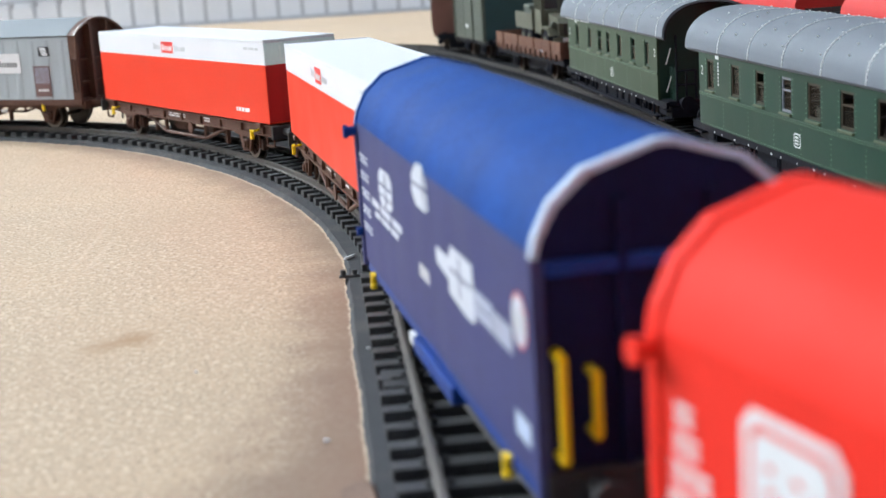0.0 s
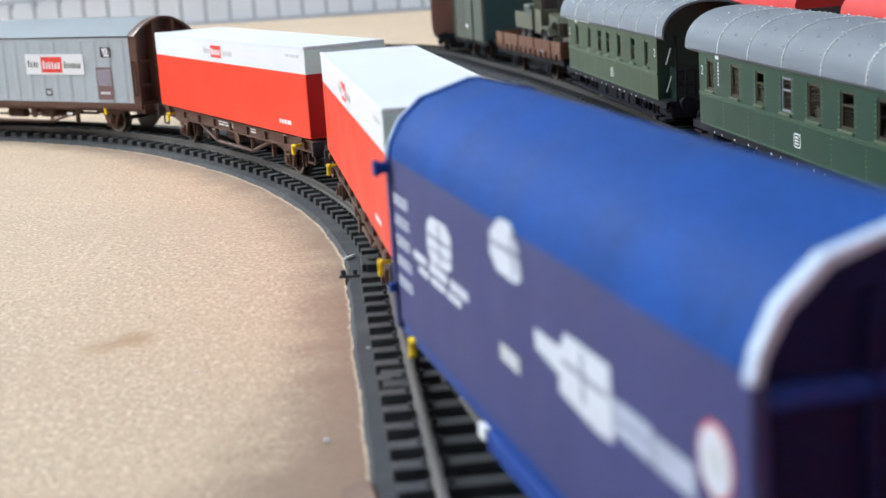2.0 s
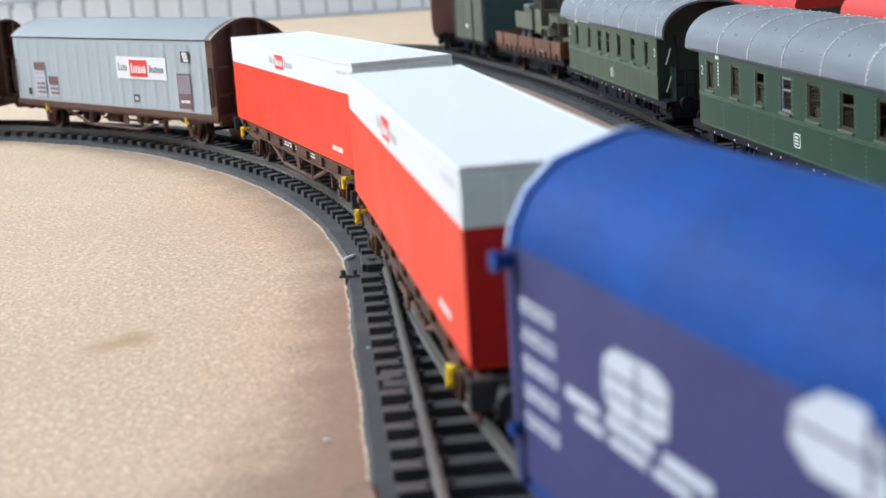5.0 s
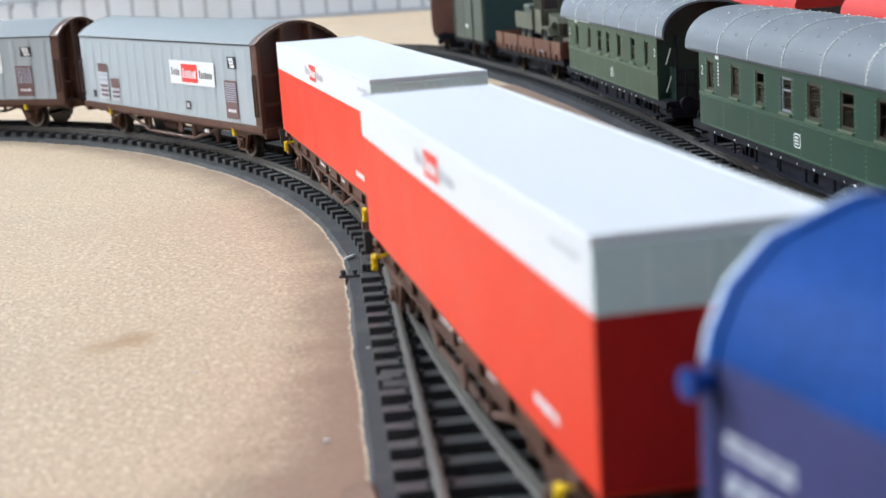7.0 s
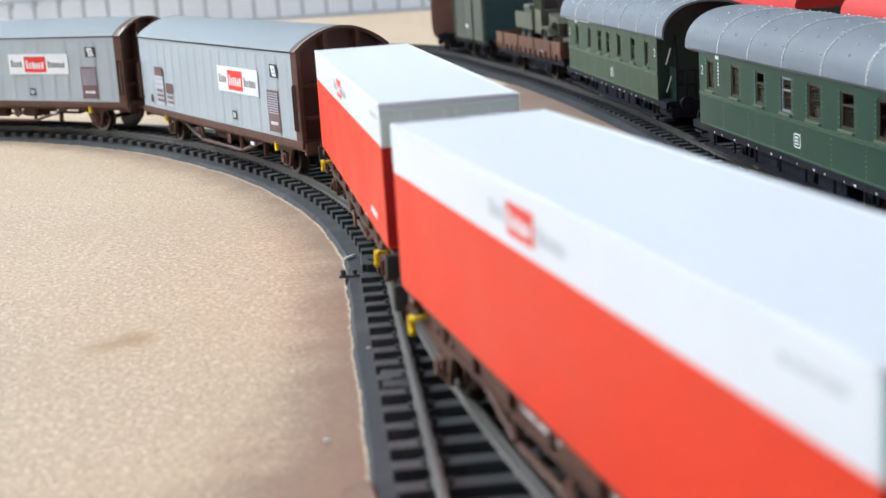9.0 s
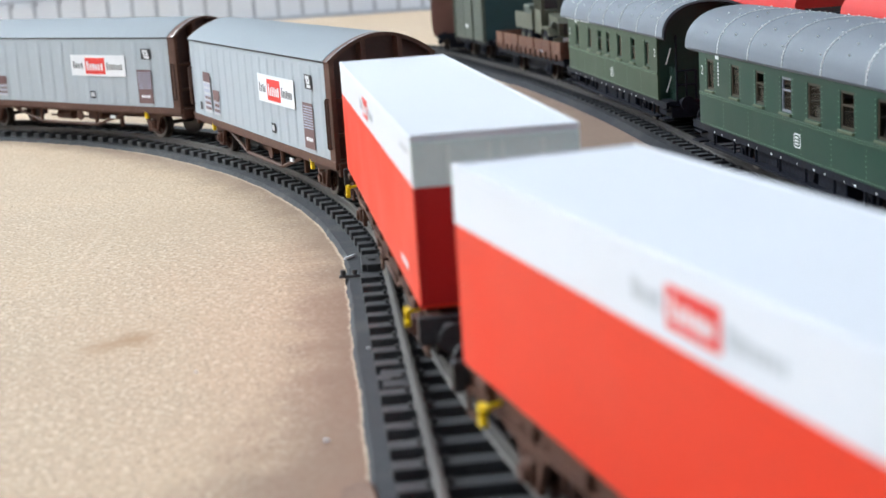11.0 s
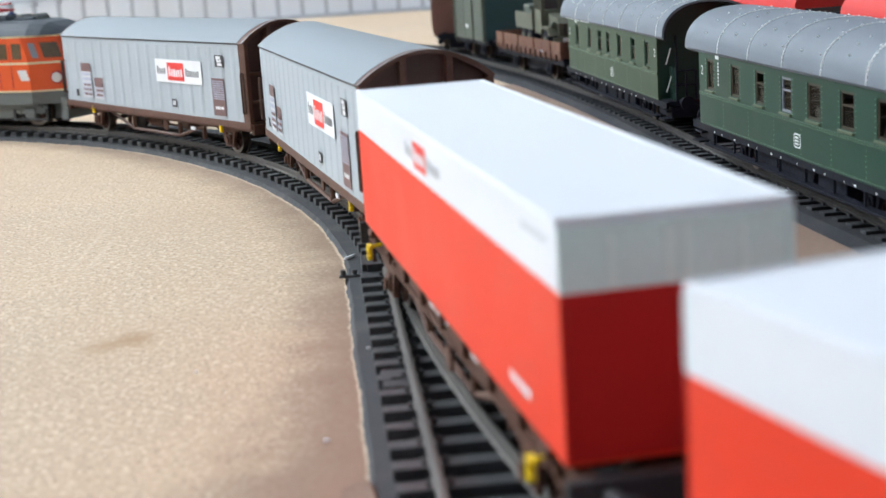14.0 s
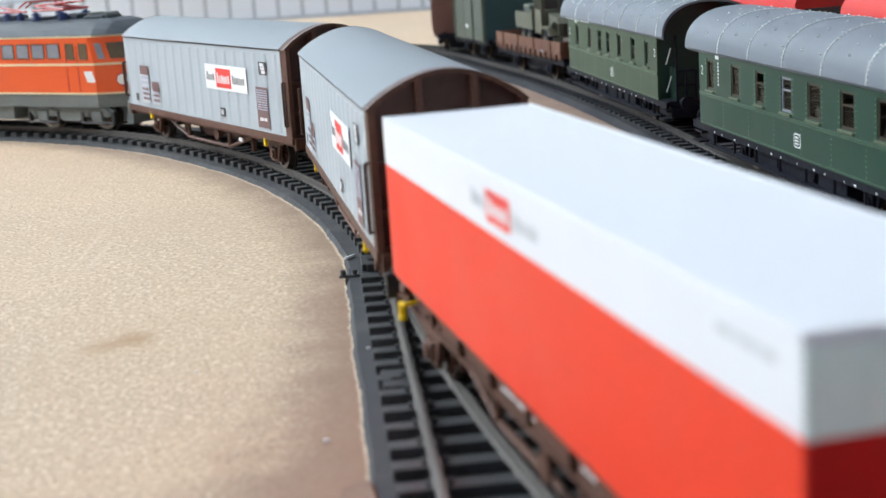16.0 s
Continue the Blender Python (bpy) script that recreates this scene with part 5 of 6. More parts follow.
    for s in (-1, 1):
        y = s * (hy + 0.0 * MM)
        for x in (-46.6, -36.8, -27, -17.2, -7.4, 7.4, 17.2, 27, 36.8, 46.6):
            xc = x * MM
            w = prints(e, xc - 3.6 * MM, xc + 3.6 * MM, 32.4 * MM, 38.2 * MM, y, M_PALEWIN, "side_window", 0.15 * MM)
            a, b = sorted((y, y + s * 0.25 * MM))
            b2 = boxes((xc - 4.0 * MM, xc - 3.6 * MM, a, b, 32.0 * MM, 38.6 * MM), (xc + 3.6 * MM, xc + 4.0 * MM, a, b, 32 * MM, 38.6 * MM), (xc - 3.6 * MM, xc + 3.6 * MM, a, b, 32.0 * MM, 32.4 * MM), (xc - 3.6 * MM, xc + 3.6 * MM, a, b, 38.2 * MM, 38.6 * MM))
            part("window_frame", b2, M_STEEL, w)
        for q in (-1, 1):
            for xc, w in ((57.0 * MM, 2.5 * MM), (65 * MM, 2.6 * MM)):
                prints(e, q * xc - w, q * xc + w, 31.4 * MM, 38.4 * MM, y, M_CABWIN, "cab_window", 0.15 * MM)
            a, b = sorted((y, y + s * 0.12 * MM))
            part("cab_door", boxes((q * 57.5 * MM - 3.6 * MM, q * 57.5 * MM - 3.3 * MM, a, b, z1 + 1 * MM, 37.6 * MM), (q * 57.5 * MM + 3.3 * MM, q * 57.5 * MM + 3.6 * MM, a, b, z1 + 1 * MM, 37.6 * MM)), M_PANTO, e)
            prints(e, q * 67.6 * MM - 2.5 * MM + 0.6 * MM, q * 67.6 * MM + 2.5 * MM + 0.6 * MM, 24.81 * MM, 26.43 * MM, y, M_MARK, "badge_stroke")
            prints(e, q * 67.6 * MM - 2.5 * MM + 0 * MM, q * 67.6 * MM + 2.5 * MM + 0 * MM, 23.19 * MM, 24.81 * MM, y, M_MARK, "badge_stroke")
            prints(e, q * 67.6 * MM - 2.5 * MM + -0.6 * MM, q * 67.6 * MM + 2.5 * MM + -0.6 * MM, 21.57 * MM, 23.19 * MM, y, M_MARK, "badge_stroke")
    for q in (-1, 1):
        x = q * (half - 1.2 * MM)
        for s in (-1, 1):
            p0, p1 = Vector((q * (half - 16 * MM), s * hy)), Vector((q * (half - 0.6 * MM), s * 9.5 * MM))
            d = (p1 - p0).normalized()
            out = Vector((-d.y, d.x)) if Vector((-d.y, d.x)).x * q > 0 else Vector((d.y, -d.x))
            c = p0 + (p1 - p0) * 0.74
            lamp = lambda k: (c.x + out.x * k * MM, c.y + out.y * k * MM, 22.6 * MM)
            h = part("headlight", rods(2.9 * MM, (lamp(-3.0), lamp(1.6)), n=18), M_PANTO, e, "round red-rimmed headlight")
            part("lens", rods(2.3 * MM, (lamp(1.6), lamp(2.1)), n=18), M_LENS, h, "pale headlight lens")
            for u0, u1, mat, text in ((0.16, 0.34, M_PALEWIN, "pale narrow cab pane"), (0.48, 0.95, M_CABWIN, "brown-tinted slanting corner windscreen")):
                wb = bmesh.new()
                quad = []
                for zz, lean in ((31.6 * MM, 0.68), (38.4 * MM, 2.75)):
                    for u in (u0, u1):
                        quad.append((p0 + (p1 - p0) * u + out * 0.3 * MM + Vector((-q * lean * MM, 0)), zz))
                vs = [wb.verts.new((w2.x + o.x, w2.y + o.y, zz)) for o in (Vector((0, 0)), -out * 1.2 * MM) for w2, zz in quad]
                for f in ((0, 1, 3, 2), (4, 6, 7, 5), (0, 4, 5, 1), (2, 3, 7, 6), (0, 2, 6, 4), (1, 5, 7, 3)):
                    wb.faces.new([vs[k] for k in f])
                part("corner_window", wb, mat, e, text)
            a, b3 = sorted((q * (half - 2.0 * MM), q * (half - 1.0 * MM)))
            lo, hi = sorted((s * 1.0 * MM, s * 7.4 * MM))
            part("windscreen", boxes((a, b3, lo, hi, 31.6 * MM, 38.4 * MM), bevel=0.3 * MM), M_WINDOW, e)
        a, b3 = sorted((q * (half - 3 * MM), q * (half + 0.6 * MM)))
        part("headstock", boxes((a, b3, -13 * MM, 13 * MM, 8.6 * MM, 13.4 * MM), bevel=0.5 * MM), M_LOCOGREY, e)
        part("snow_plough", profile(bmesh.new(), [(13 * MM, 8.6 * MM), (13.8 * MM, 3.4 * MM), (-13.8 * MM, 3.4 * MM), (-13 * MM, 8.6 * MM)], a, b3), M_LOCOGREY, e)
    buffers(e, half + 0.6 * MM, M_LOCOGREY, 11.6 * MM)
    part("underframe", boxes((-half + 4 * MM, half - 4 * MM, -6.6 * MM, 6.6 * MM, 3.2 * MM, 14 * MM)), M_LOCOGREY, e)
    part("battery_box", boxes((-14 * MM, 14 * MM, -15 * MM, 15 * MM, 4.6 * MM, 11 * MM), bevel=0.5 * MM), M_LOCOGREY, e)
    for q in (-1, 1):
        xb = q * 50 * MM
        part("bogie_core", boxes((xb - 25 * MM, xb + 25 * MM, -6.6 * MM, 6.6 * MM, 2.2 * MM, 9.4 * MM), bevel=0.5 * MM), M_BLACK, e)
        for s in (-1, 1):
            y = s * 13.4 * MM
            b = bmesh.new()
            outline(b, [(xb - 27 * MM, 9 * MM), (xb - 24 * MM, 10.6 * MM), (xb + 24 * MM, 10.6 * MM), (xb + 27 * MM, 9 * MM), (xb + 24 * MM, 6.2 * MM), (xb + 9 * MM, 6.2 * MM), (xb + 5 * MM, 4.2 * MM), (xb - 5 * MM, 4.2 * MM), (xb - 9 * MM, 6.2 * MM), (xb - 24 * MM, 6.2 * MM)], y - 1.0 * MM, y + 1.0 * MM)
            part("bogie_frame", b, M_LOCOGREY, e)
            for dx in (-17 * MM, 17 * MM):
                b = boxes((xb + dx - 3 * MM, xb + dx + 3 * MM, y - 1.8 * MM, y + 1.8 * MM, 4.0 * MM, 9.0 * MM), bevel=0.6 * MM)
                rod(b, (xb + dx - 6 * MM, y, 6 * MM), (xb + dx - 6 * MM, y, 10.5 * MM), 1.4 * MM, 10)
                rod(b, (xb + dx + 6 * MM, y, 6 * MM), (xb + dx + 6 * MM, y, 10.5 * MM), 1.4 * MM, 10)
                part("axle_box", b, M_LOCOGREY, e)
                sp = bmesh.new()
                for k in range(4):
                    hw, zz = (9.0 - 1.6 * k) * MM, (9.4 + 0.55 * k) * MM
                    outline(sp, [(xb + dx - hw, zz - 1.2 * MM * (hw / (9 * MM)) ** 2), (xb + dx, zz), (xb + dx + hw, zz - 1.2 * MM * (hw / (9 * MM)) ** 2), (xb + dx + hw, zz + 0.5 * MM - 1.2 * MM * (hw / (9 * MM)) ** 2), (xb + dx, zz + 0.5 * MM), (xb + dx - hw, zz + 0.5 * MM - 1.2 * MM * (hw / (9 * MM)) ** 2)], *sorted((y + s * 0.8 * MM, y + s * 2.0 * MM)))
                part("leaf_spring", sp, M_LOCOGREY, e)
                for sx in (-9.4 * MM, 9.4 * MM):
                    part("brake_shoe", boxes((xb + dx + sx - 0.8 * MM, xb + dx + sx + 0.8 * MM, y - 0.6 * MM, y + 1.4 * MM, 2.6 * MM, 8.4 * MM), bevel=0.2 * MM), M_BLACK, e)
                part("brake_rod", rods(0.45 * MM, ((xb + dx - 10 * MM, y + s * 1.6 * MM, 3.6 * MM), (xb + dx + 10 * MM, y + s * 1.6 * MM, 3.6 * MM)), n=6), M_BLACK, e)
        for dx in (-17 * MM, 17 * MM):
            wheelset(e, xb + dx, 7.0 * MM)
    return e


# ---- parked stock on the station track ----
CGW, CGL = 33.0 * MM, 150 * MM
CG0, CGE, CGT = 11.0 * MM, 34.8 * MM, 46.6 * MM


def rivet_row(bm, pts, r, axis_y):
    """Small domed heads on a side wall; axis_y gives the way out."""
    for x, y, z in pts:
        c = [bm.verts.new((x + dx * r, y, z + dz * r)) for dx, dz in ((1, 0), (0, 1), (-1, 0), (0, -1))]
        t = bm.verts.new((x, y + axis_y * r * 0.7, z))
        for i in range(4):
            bm.faces.new((c[i], c[(i + 1) % 4], t))


def coach(m, seed, label, wins, green=None, frame_mat=None, eave_board=0.0):
    """Two-axle compartment coach with open end platforms under the roof, riveted plates and small drop windows."""
    e = thing("passenger_coach", label, "coach", "parked green coaches", m)
    half, hy = CGL / 2, CGW / 2
    wall = 0.9 * MM
    zw0, zw1 = 22.4 * MM, 31.8 * MM
    for s in (-1, 1):
        ys = sorted((s * (hy - wall), s * hy))
        bm = bmesh.new()
        box(bm, -half, half, *ys, CG0, zw0)
        box(bm, -half, half, *ys, zw1, CGE)
        x = -half
        for xc, w in wins:
            box(bm, x, (xc - w / 1.0) * MM, *ys, zw0, zw1)
            x = (xc + w / 1.0) * MM
        box(bm, x, half, *ys, zw0, zw1)
        part("side_wall", bm, green or M_GREEN, e, "riveted bottle-green side")
        lo, hi = sorted((s * hy, s * (hy + 0.25 * MM)))
        part("waist_strip", boxes((-half, half, lo, hi, 20.2 * MM, 21.2 * MM)), green or M_GREEN, e)
        part("eave_strip", boxes((-half, half, lo, hi, CGE - 1.0 * MM, CGE - 0.2 * MM)), green or M_GREEN, e)
        for i, (xc, w) in enumerate(wins):
            xa, xb = (xc - w) * MM, (xc + w) * MM
            yi = s * (hy - 0.7 * MM)
            lo, hi = sorted((yi, s * (hy - 0.25 * MM)))
            mat = frame_mat or (M_PALEWIN if i == 3 else M_WOOD)
            b = boxes((xa, xa + 0.7 * MM, lo, hi, zw0, zw1), (xb - 0.7 * MM, xb, lo, hi, zw0, zw1), (xa + 0.7 * MM, xb - 0.7 * MM, lo, hi, zw0, zw0 + 0.7 * MM), (xa + 0.7 * MM, xb - 0.7 * MM, lo, hi, zw1 - 0.7 * MM, zw1), *([(xa + 0.7 * MM, xb - 0.7 * MM, lo, hi, zw0 + 5.6 * MM, zw0 + 6.1 * MM)] if i in (1, 3, 4) else []))
            w_ob = part("window", b, mat, e, "drop window in a wooden frame")
            lo, hi = sorted((s * (hy - 0.62 * MM), s * (hy - 0.56 * MM)))
            drop = zw0 + 5.6 * MM if i in (1, 4) else zw1 - 0.7 * MM
            p = part("pane", boxes((xa + 0.7 * MM, xb - 0.7 * MM, lo, hi, zw0 + 0.7 * MM, drop)), M_GLASS, w_ob)
            p.visible_shadow = False
            lo, hi = sorted((s * hy, s * (hy + 0.8 * MM)))
            part("sill", boxes((xa - 0.5 * MM, xb + 0.5 * MM, lo, hi, zw0 - 0.8 * MM, zw0 - 0.2 * MM), bevel=0.1 * MM), M_SILL, w_ob)
        if eave_board:
            part("eave_board", boxes((half - eave_board, half, *sorted((s * (hy + 0.25 * MM), s * (hy + 0.7 * MM))), CGE - 1.2 * MM, CGE - 0.2 * MM)), M_MARK, e, "white board under the eave")
        bm = bmesh.new()
        yr = s * (hy + 0.0 * MM)
        pts = []
        for i in range(95):
            x = -half + 0.75 * MM + i * (CGL - 1.5 * MM) / 94
            pts.append((x, yr, CG0 + 0.6 * MM))
            pts.append((x, s * (hy + 0.25 * MM), 20.4 * MM))
            pts.append((x, s * (hy + 0.25 * MM), 21.0 * MM))
        for i, (xc, w) in enumerate(wins):
            for side in (-1, 1):
                for j in range(8):
                    pts.append(((xc + side * (w + 1.0)) * MM, yr, zw0 + j * 1.3 * MM))
            if i < len(wins) - 1:
                xm = (wins[i][0] + wins[i + 1][0]) / 2 * MM
                for j in range(7):
                    pts.append((xm - 0.5 * MM, yr, CG0 + 1.5 * MM + j * 1.3 * MM))
        rivet_row(bm, pts, 0.24 * MM, s)
        ob = part("rivets", bm, M_GREENRIVET, e, "rows of tiny rivet heads")
        tagged(ob, kind="stuff")
        # digits and marks
        for q in (-1, 1):
            t = bpy.data.curves.new("class_number", "FONT")
            t.body, t.size, t.extrude, t.align_x = "2", 4.2 * MM, 0.03 * MM, "CENTER"
            o = new("class_number", t)
            o.parent = e
            o.matrix_basis = pose(q * (half - 3.0 * MM), s * (hy + 0.03 * MM), 26.6 * MM, 90, 0, 180 if s > 0 else 0)
            t.materials.append(M_MARK)
        for (hw, za, zb, mat, k, cut) in ((2.3, 13.8, 17.6, M_MARK, 0, 0.6), (1.9, 14.15, 17.25, M_GREEN, 1, 0.5)):
            x = -6.5
            pts = [(x - hw + cut, za), (x + hw - cut, za), (x + hw, za + cut), (x + hw, zb - cut), (x + hw - cut, zb), (x - hw + cut, zb), (x - hw, zb - cut), (x - hw, za + cut)]
            a, b = sorted((s * (hy + k * 0.05 * MM), s * (hy + (k + 1) * 0.05 * MM)))
            part("badge_plate", outline(bmesh.new(), [(s * px * MM, pz * MM) for px, pz in pts], a, b), mat, e)
        for za, zb in ((14.6, 15.1), (15.45, 15.95), (16.3, 16.8)):
            prints(e, -s * 6.5 * MM - 1.3 * MM, -s * 6.5 * MM + 1.3 * MM, za * MM, zb * MM, s * (hy + 0.1 * MM), M_SEAM, "badge_bar")
        prints(e, s * 57.6 * MM - 1.6 * MM, s * 57.6 * MM + 1.6 * MM, 32.3 * MM, 33.4 * MM, s * hy, M_MARK, "destination_plate")
        if not eave_board:
            bars(e, s * 56.6 * MM - 0.5 * MM, s * 56.6 * MM + 0.5 * MM, 24.0 * MM, 31.4 * MM, s * hy, M_MARK, 7, seed, 0.6, False)
        for i in range(14):
            x = (-66 + i * 9.8 + (i * 37 % 5)) * MM
            prints(e, x, x + (0.35 + 0.35 * (i % 3)) * MM, CG0 - 1.9 * MM, CG0 - 1.4 * MM, s * (hy - 0.5 * MM), M_MARK, "solebar_mark")
        lo, hi = sorted((s * (hy - 1.4 * MM), s * (hy - 0.5 * MM)))
        part("solebar", boxes((-half - 9 * MM, half + 9 * MM, lo, hi, 8.8 * MM, CG0)), M_COACHBLACK, e)
        part("running_board", boxes((-half + 4 * MM, half - 4 * MM, *sorted((s * (hy - 2.5 * MM), s * (hy + 0.2 * MM))), 4.4 * MM, 5.0 * MM)), M_COACHBLACK, e)
        bm = bmesh.new()
        for i in range(8):
            x = -half + 10 * MM + i * (CGL - 20 * MM) / 7
            rod(bm, (x, s * (hy - 1.2 * MM), 5 * MM), (x, s * (hy - 1.2 * MM), 9 * MM), 0.4 * MM, 6)
        part("board_bracket", bm, M_COACHBLACK, e)
    part("floor_pan", boxes((-half - 9 * MM, half + 9 * MM, -hy + 1.4 * MM, hy - 1.4 * MM, 9.6 * MM, CG0 + 0.4 * MM)), M_COACHBLACK, e)
    part("interior_seats", boxes(*[(-half + 5 * MM + i * 13 * MM, -half + 8 * MM + i * 13 * MM, -hy + 2 * MM, hy - 2 * MM, CG0 + 0.4 * MM, 25.5 * MM) for i in range(10)]), M_SEAT, e)
    ext = half + 11 * MM
    top = arch(CGW + 2.2 * MM, CGE - 0.4 * MM, CGT, 18)
    low = [(y * 0.965, z - 0.8 * MM) for y, z in top][::-1]
    r = part("roof", profile(bmesh.new(), top + low, -ext, ext), M_COACHROOF, e, "riveted grey curved roof", smooth=True)
    for i in range(6):
        x = half - 20.9 * MM - i * 26.4 * MM
        bm = bmesh.new()
        up = [(y * 1.006, z + 0.12 * MM) for y, z in top]
        profile(bm, up + top[::-1], x - 0.2 * MM, x + 0.2 * MM)
        part("roof_seam", bm, M_SEAM, r, "pale worn roof seam")
    bm = bmesh.new()
    rng = random.Random(seed)
    for i in range(14):
        x = half - 7.7 * MM - i * 13.2 * MM
        if x < -ext + 3 * MM:
            break
        for t in range(9):
            a = math.pi * (0.10 + 0.8 * (t + rng.uniform(0.2, 0.8)) / 9)
            cc = math.cos(a)
            y, z = (CGW + 2.2 * MM) / 2 * math.copysign(abs(cc) ** 0.85, cc), CGE - 0.4 * MM + (CGT - CGE + 0.4 * MM) * math.sin(a) ** 0.9
            xx = x + rng.uniform(-2.5, 2.5) * MM
            rod(bm, (xx, y * 0.99, z - 0.2 * MM), (xx, y * 1.012, z + 0.26 * MM), rng.uniform(0.2, 0.33) * MM, 6)
    for i in range(6):
        x = half - 20.9 * MM - i * 26.4 * MM
        for j in range(1, 36):
            t = math.pi * j / 36
            cc = math.cos(t)
            y, z = (CGW + 2.2 * MM) / 2 * math.copysign(abs(cc) ** 0.85, cc), CGE - 0.4 * MM + (CGT - CGE + 0.4 * MM) * math.sin(t) ** 0.9
            for dx in (-0.35 * MM,):
                rod(bm, (x + dx, y * 0.99, z - 0.1 * MM), (x + dx, y * 1.009, z + 0.2 * MM), 0.22 * MM, 5)
    ob = part("roof_rivets", bm, M_RIVET, r)
    tagged(ob, kind="stuff")
    for q in (-1, 1):
        # added dark sheet under the roof end, standing in for the platform's shade
        a, b = sorted((q * (half + 0.1 * MM), q * (ext - 0.5 * MM)))
        lin = [(y * 0.99, z - 0.05 * MM) for y, z in low[::-1]]
        part("roof_lining", profile(bmesh.new(), lin + [(y * 0.96, z - 0.5 * MM) for y, z in lin][::-1], a, b), M_ROOFSHADE, r, "dark sheet for the shade over the platform")
        a, b = sorted((q * (half - 0.9 * MM), q * half))
        ew = [(hy - wall, CG0)] + arch(CGW - 2 * wall, CGE, CGT - 1 * MM) + [(-hy + wall, CG0)]
        part("end_wall", profile(bmesh.new(), ew, a, b), M_GREENEND, e, "dark green platform end wall")
        x = q * (half + 8.8 * MM)
        pr = []
        for s in (-1, 1):
            pr += [((x, s * 12 * MM, CG0), (x, s * 12 * MM, CGE)), ((x, s * 5 * MM, CG0), (x, s * 5 * MM, 22 * MM)), ((x, s * 5 * MM, 22 * MM), (x, s * 12 * MM, 22 * MM)), ((x, s * 8.5 * MM, CG0), (x, s * 8.5 * MM, 22 * MM)), ((x, s * 5 * MM, 17 * MM), (x, s * 12 * MM, 17 * MM))]
        for a3, b3 in pr:
            part("railing_bar", rods(0.4 * MM, (a3, b3), n=6), M_COACHBLACK, e)
        for s in (-1, 1):
            y = s * (hy - 3.0 * MM)
            part("platform_gate", boxes(*[(*sorted((q * (half + (1.2 + 1.1 * k) * MM), q * (half + (1.7 + 1.1 * k) * MM))), *sorted((s * (hy - 4.6 * MM), s * (hy - 4.2 * MM))), CG0, 23 * MM) for k in range(7)], (*sorted((q * half, q * (half + 8.6 * MM))), *sorted((s * (hy - 4.9 * MM), s * (hy - 4.6 * MM))), CG0, 21 * MM)), M_GREENEND, e)
            part("step_rail", rods(0.2 * MM, ((q * (half + 1.2 * MM), y, 14 * MM), (q * (half + 7.4 * MM), y, 20 * MM)), ((q * (half + 1.2 * MM), y, 24 * MM), (q * (half + 7.4 * MM), y, 30 * MM)), n=6), M_RIVET, e, "pale slanting handrail")
            part("platform_panel", boxes((*sorted((q * (half + 8.2 * MM), q * (half + 8.7 * MM))), *sorted((s * 5.2 * MM, s * 12 * MM)), CG0, 16.8 * MM)), M_GREENEND, e)
            part("footstep", boxes((*sorted((q * (half + 1 * MM), q * (half + 8 * MM))), *sorted((s * (hy - 3 * MM), s * (hy + 0.2 * MM))), 4.4 * MM, 5.0 * MM), (*sorted((q * (half + 1 * MM), q * (half + 8 * MM))), *sorted((s * (hy - 3 * MM), s * (hy - 0.6 * MM))), 7.4 * MM, 8.0 * MM)), M_COACHBLACK, e)
    part("underfloor_gear", boxes((-62 * MM, 62 * MM, -7.6 * MM, 7.6 * MM, 2.4 * MM, 9.6 * MM), bevel=0.4 * MM), M_COACHBLACK, e)
    for x, w in ((-22, 9), (2, 12), (24, 8)):
        part("battery_box", boxes((x * MM - w * MM, x * MM + w * MM, -13.5 * MM, 13.5 * MM, 3.6 * MM, 9.6 * MM), bevel=0.4 * MM), M_COACHBLACK, e)
    for q in (-1, 1):
        part("end_ladder_board", boxes((*sorted((q * (half - 8 * MM), q * (half + 8.5 * MM))), -14 * MM, 14 * MM, 5.2 * MM, 9.4 * MM), bevel=0.4 * MM), M_COACHBLACK, e)
    buffers(e, half + 9 * MM, M_COACHBLACK, 11.0 * MM)
    for x in (-44 * MM, 44 * MM):
        w = wheelset(e, x)
        axle_guard(e, x, M_COACHBLACK)
    brake_gear(e, M_COACHBLACK)
    truss(e, 32 * MM, M_COACHBLACK)
    return e


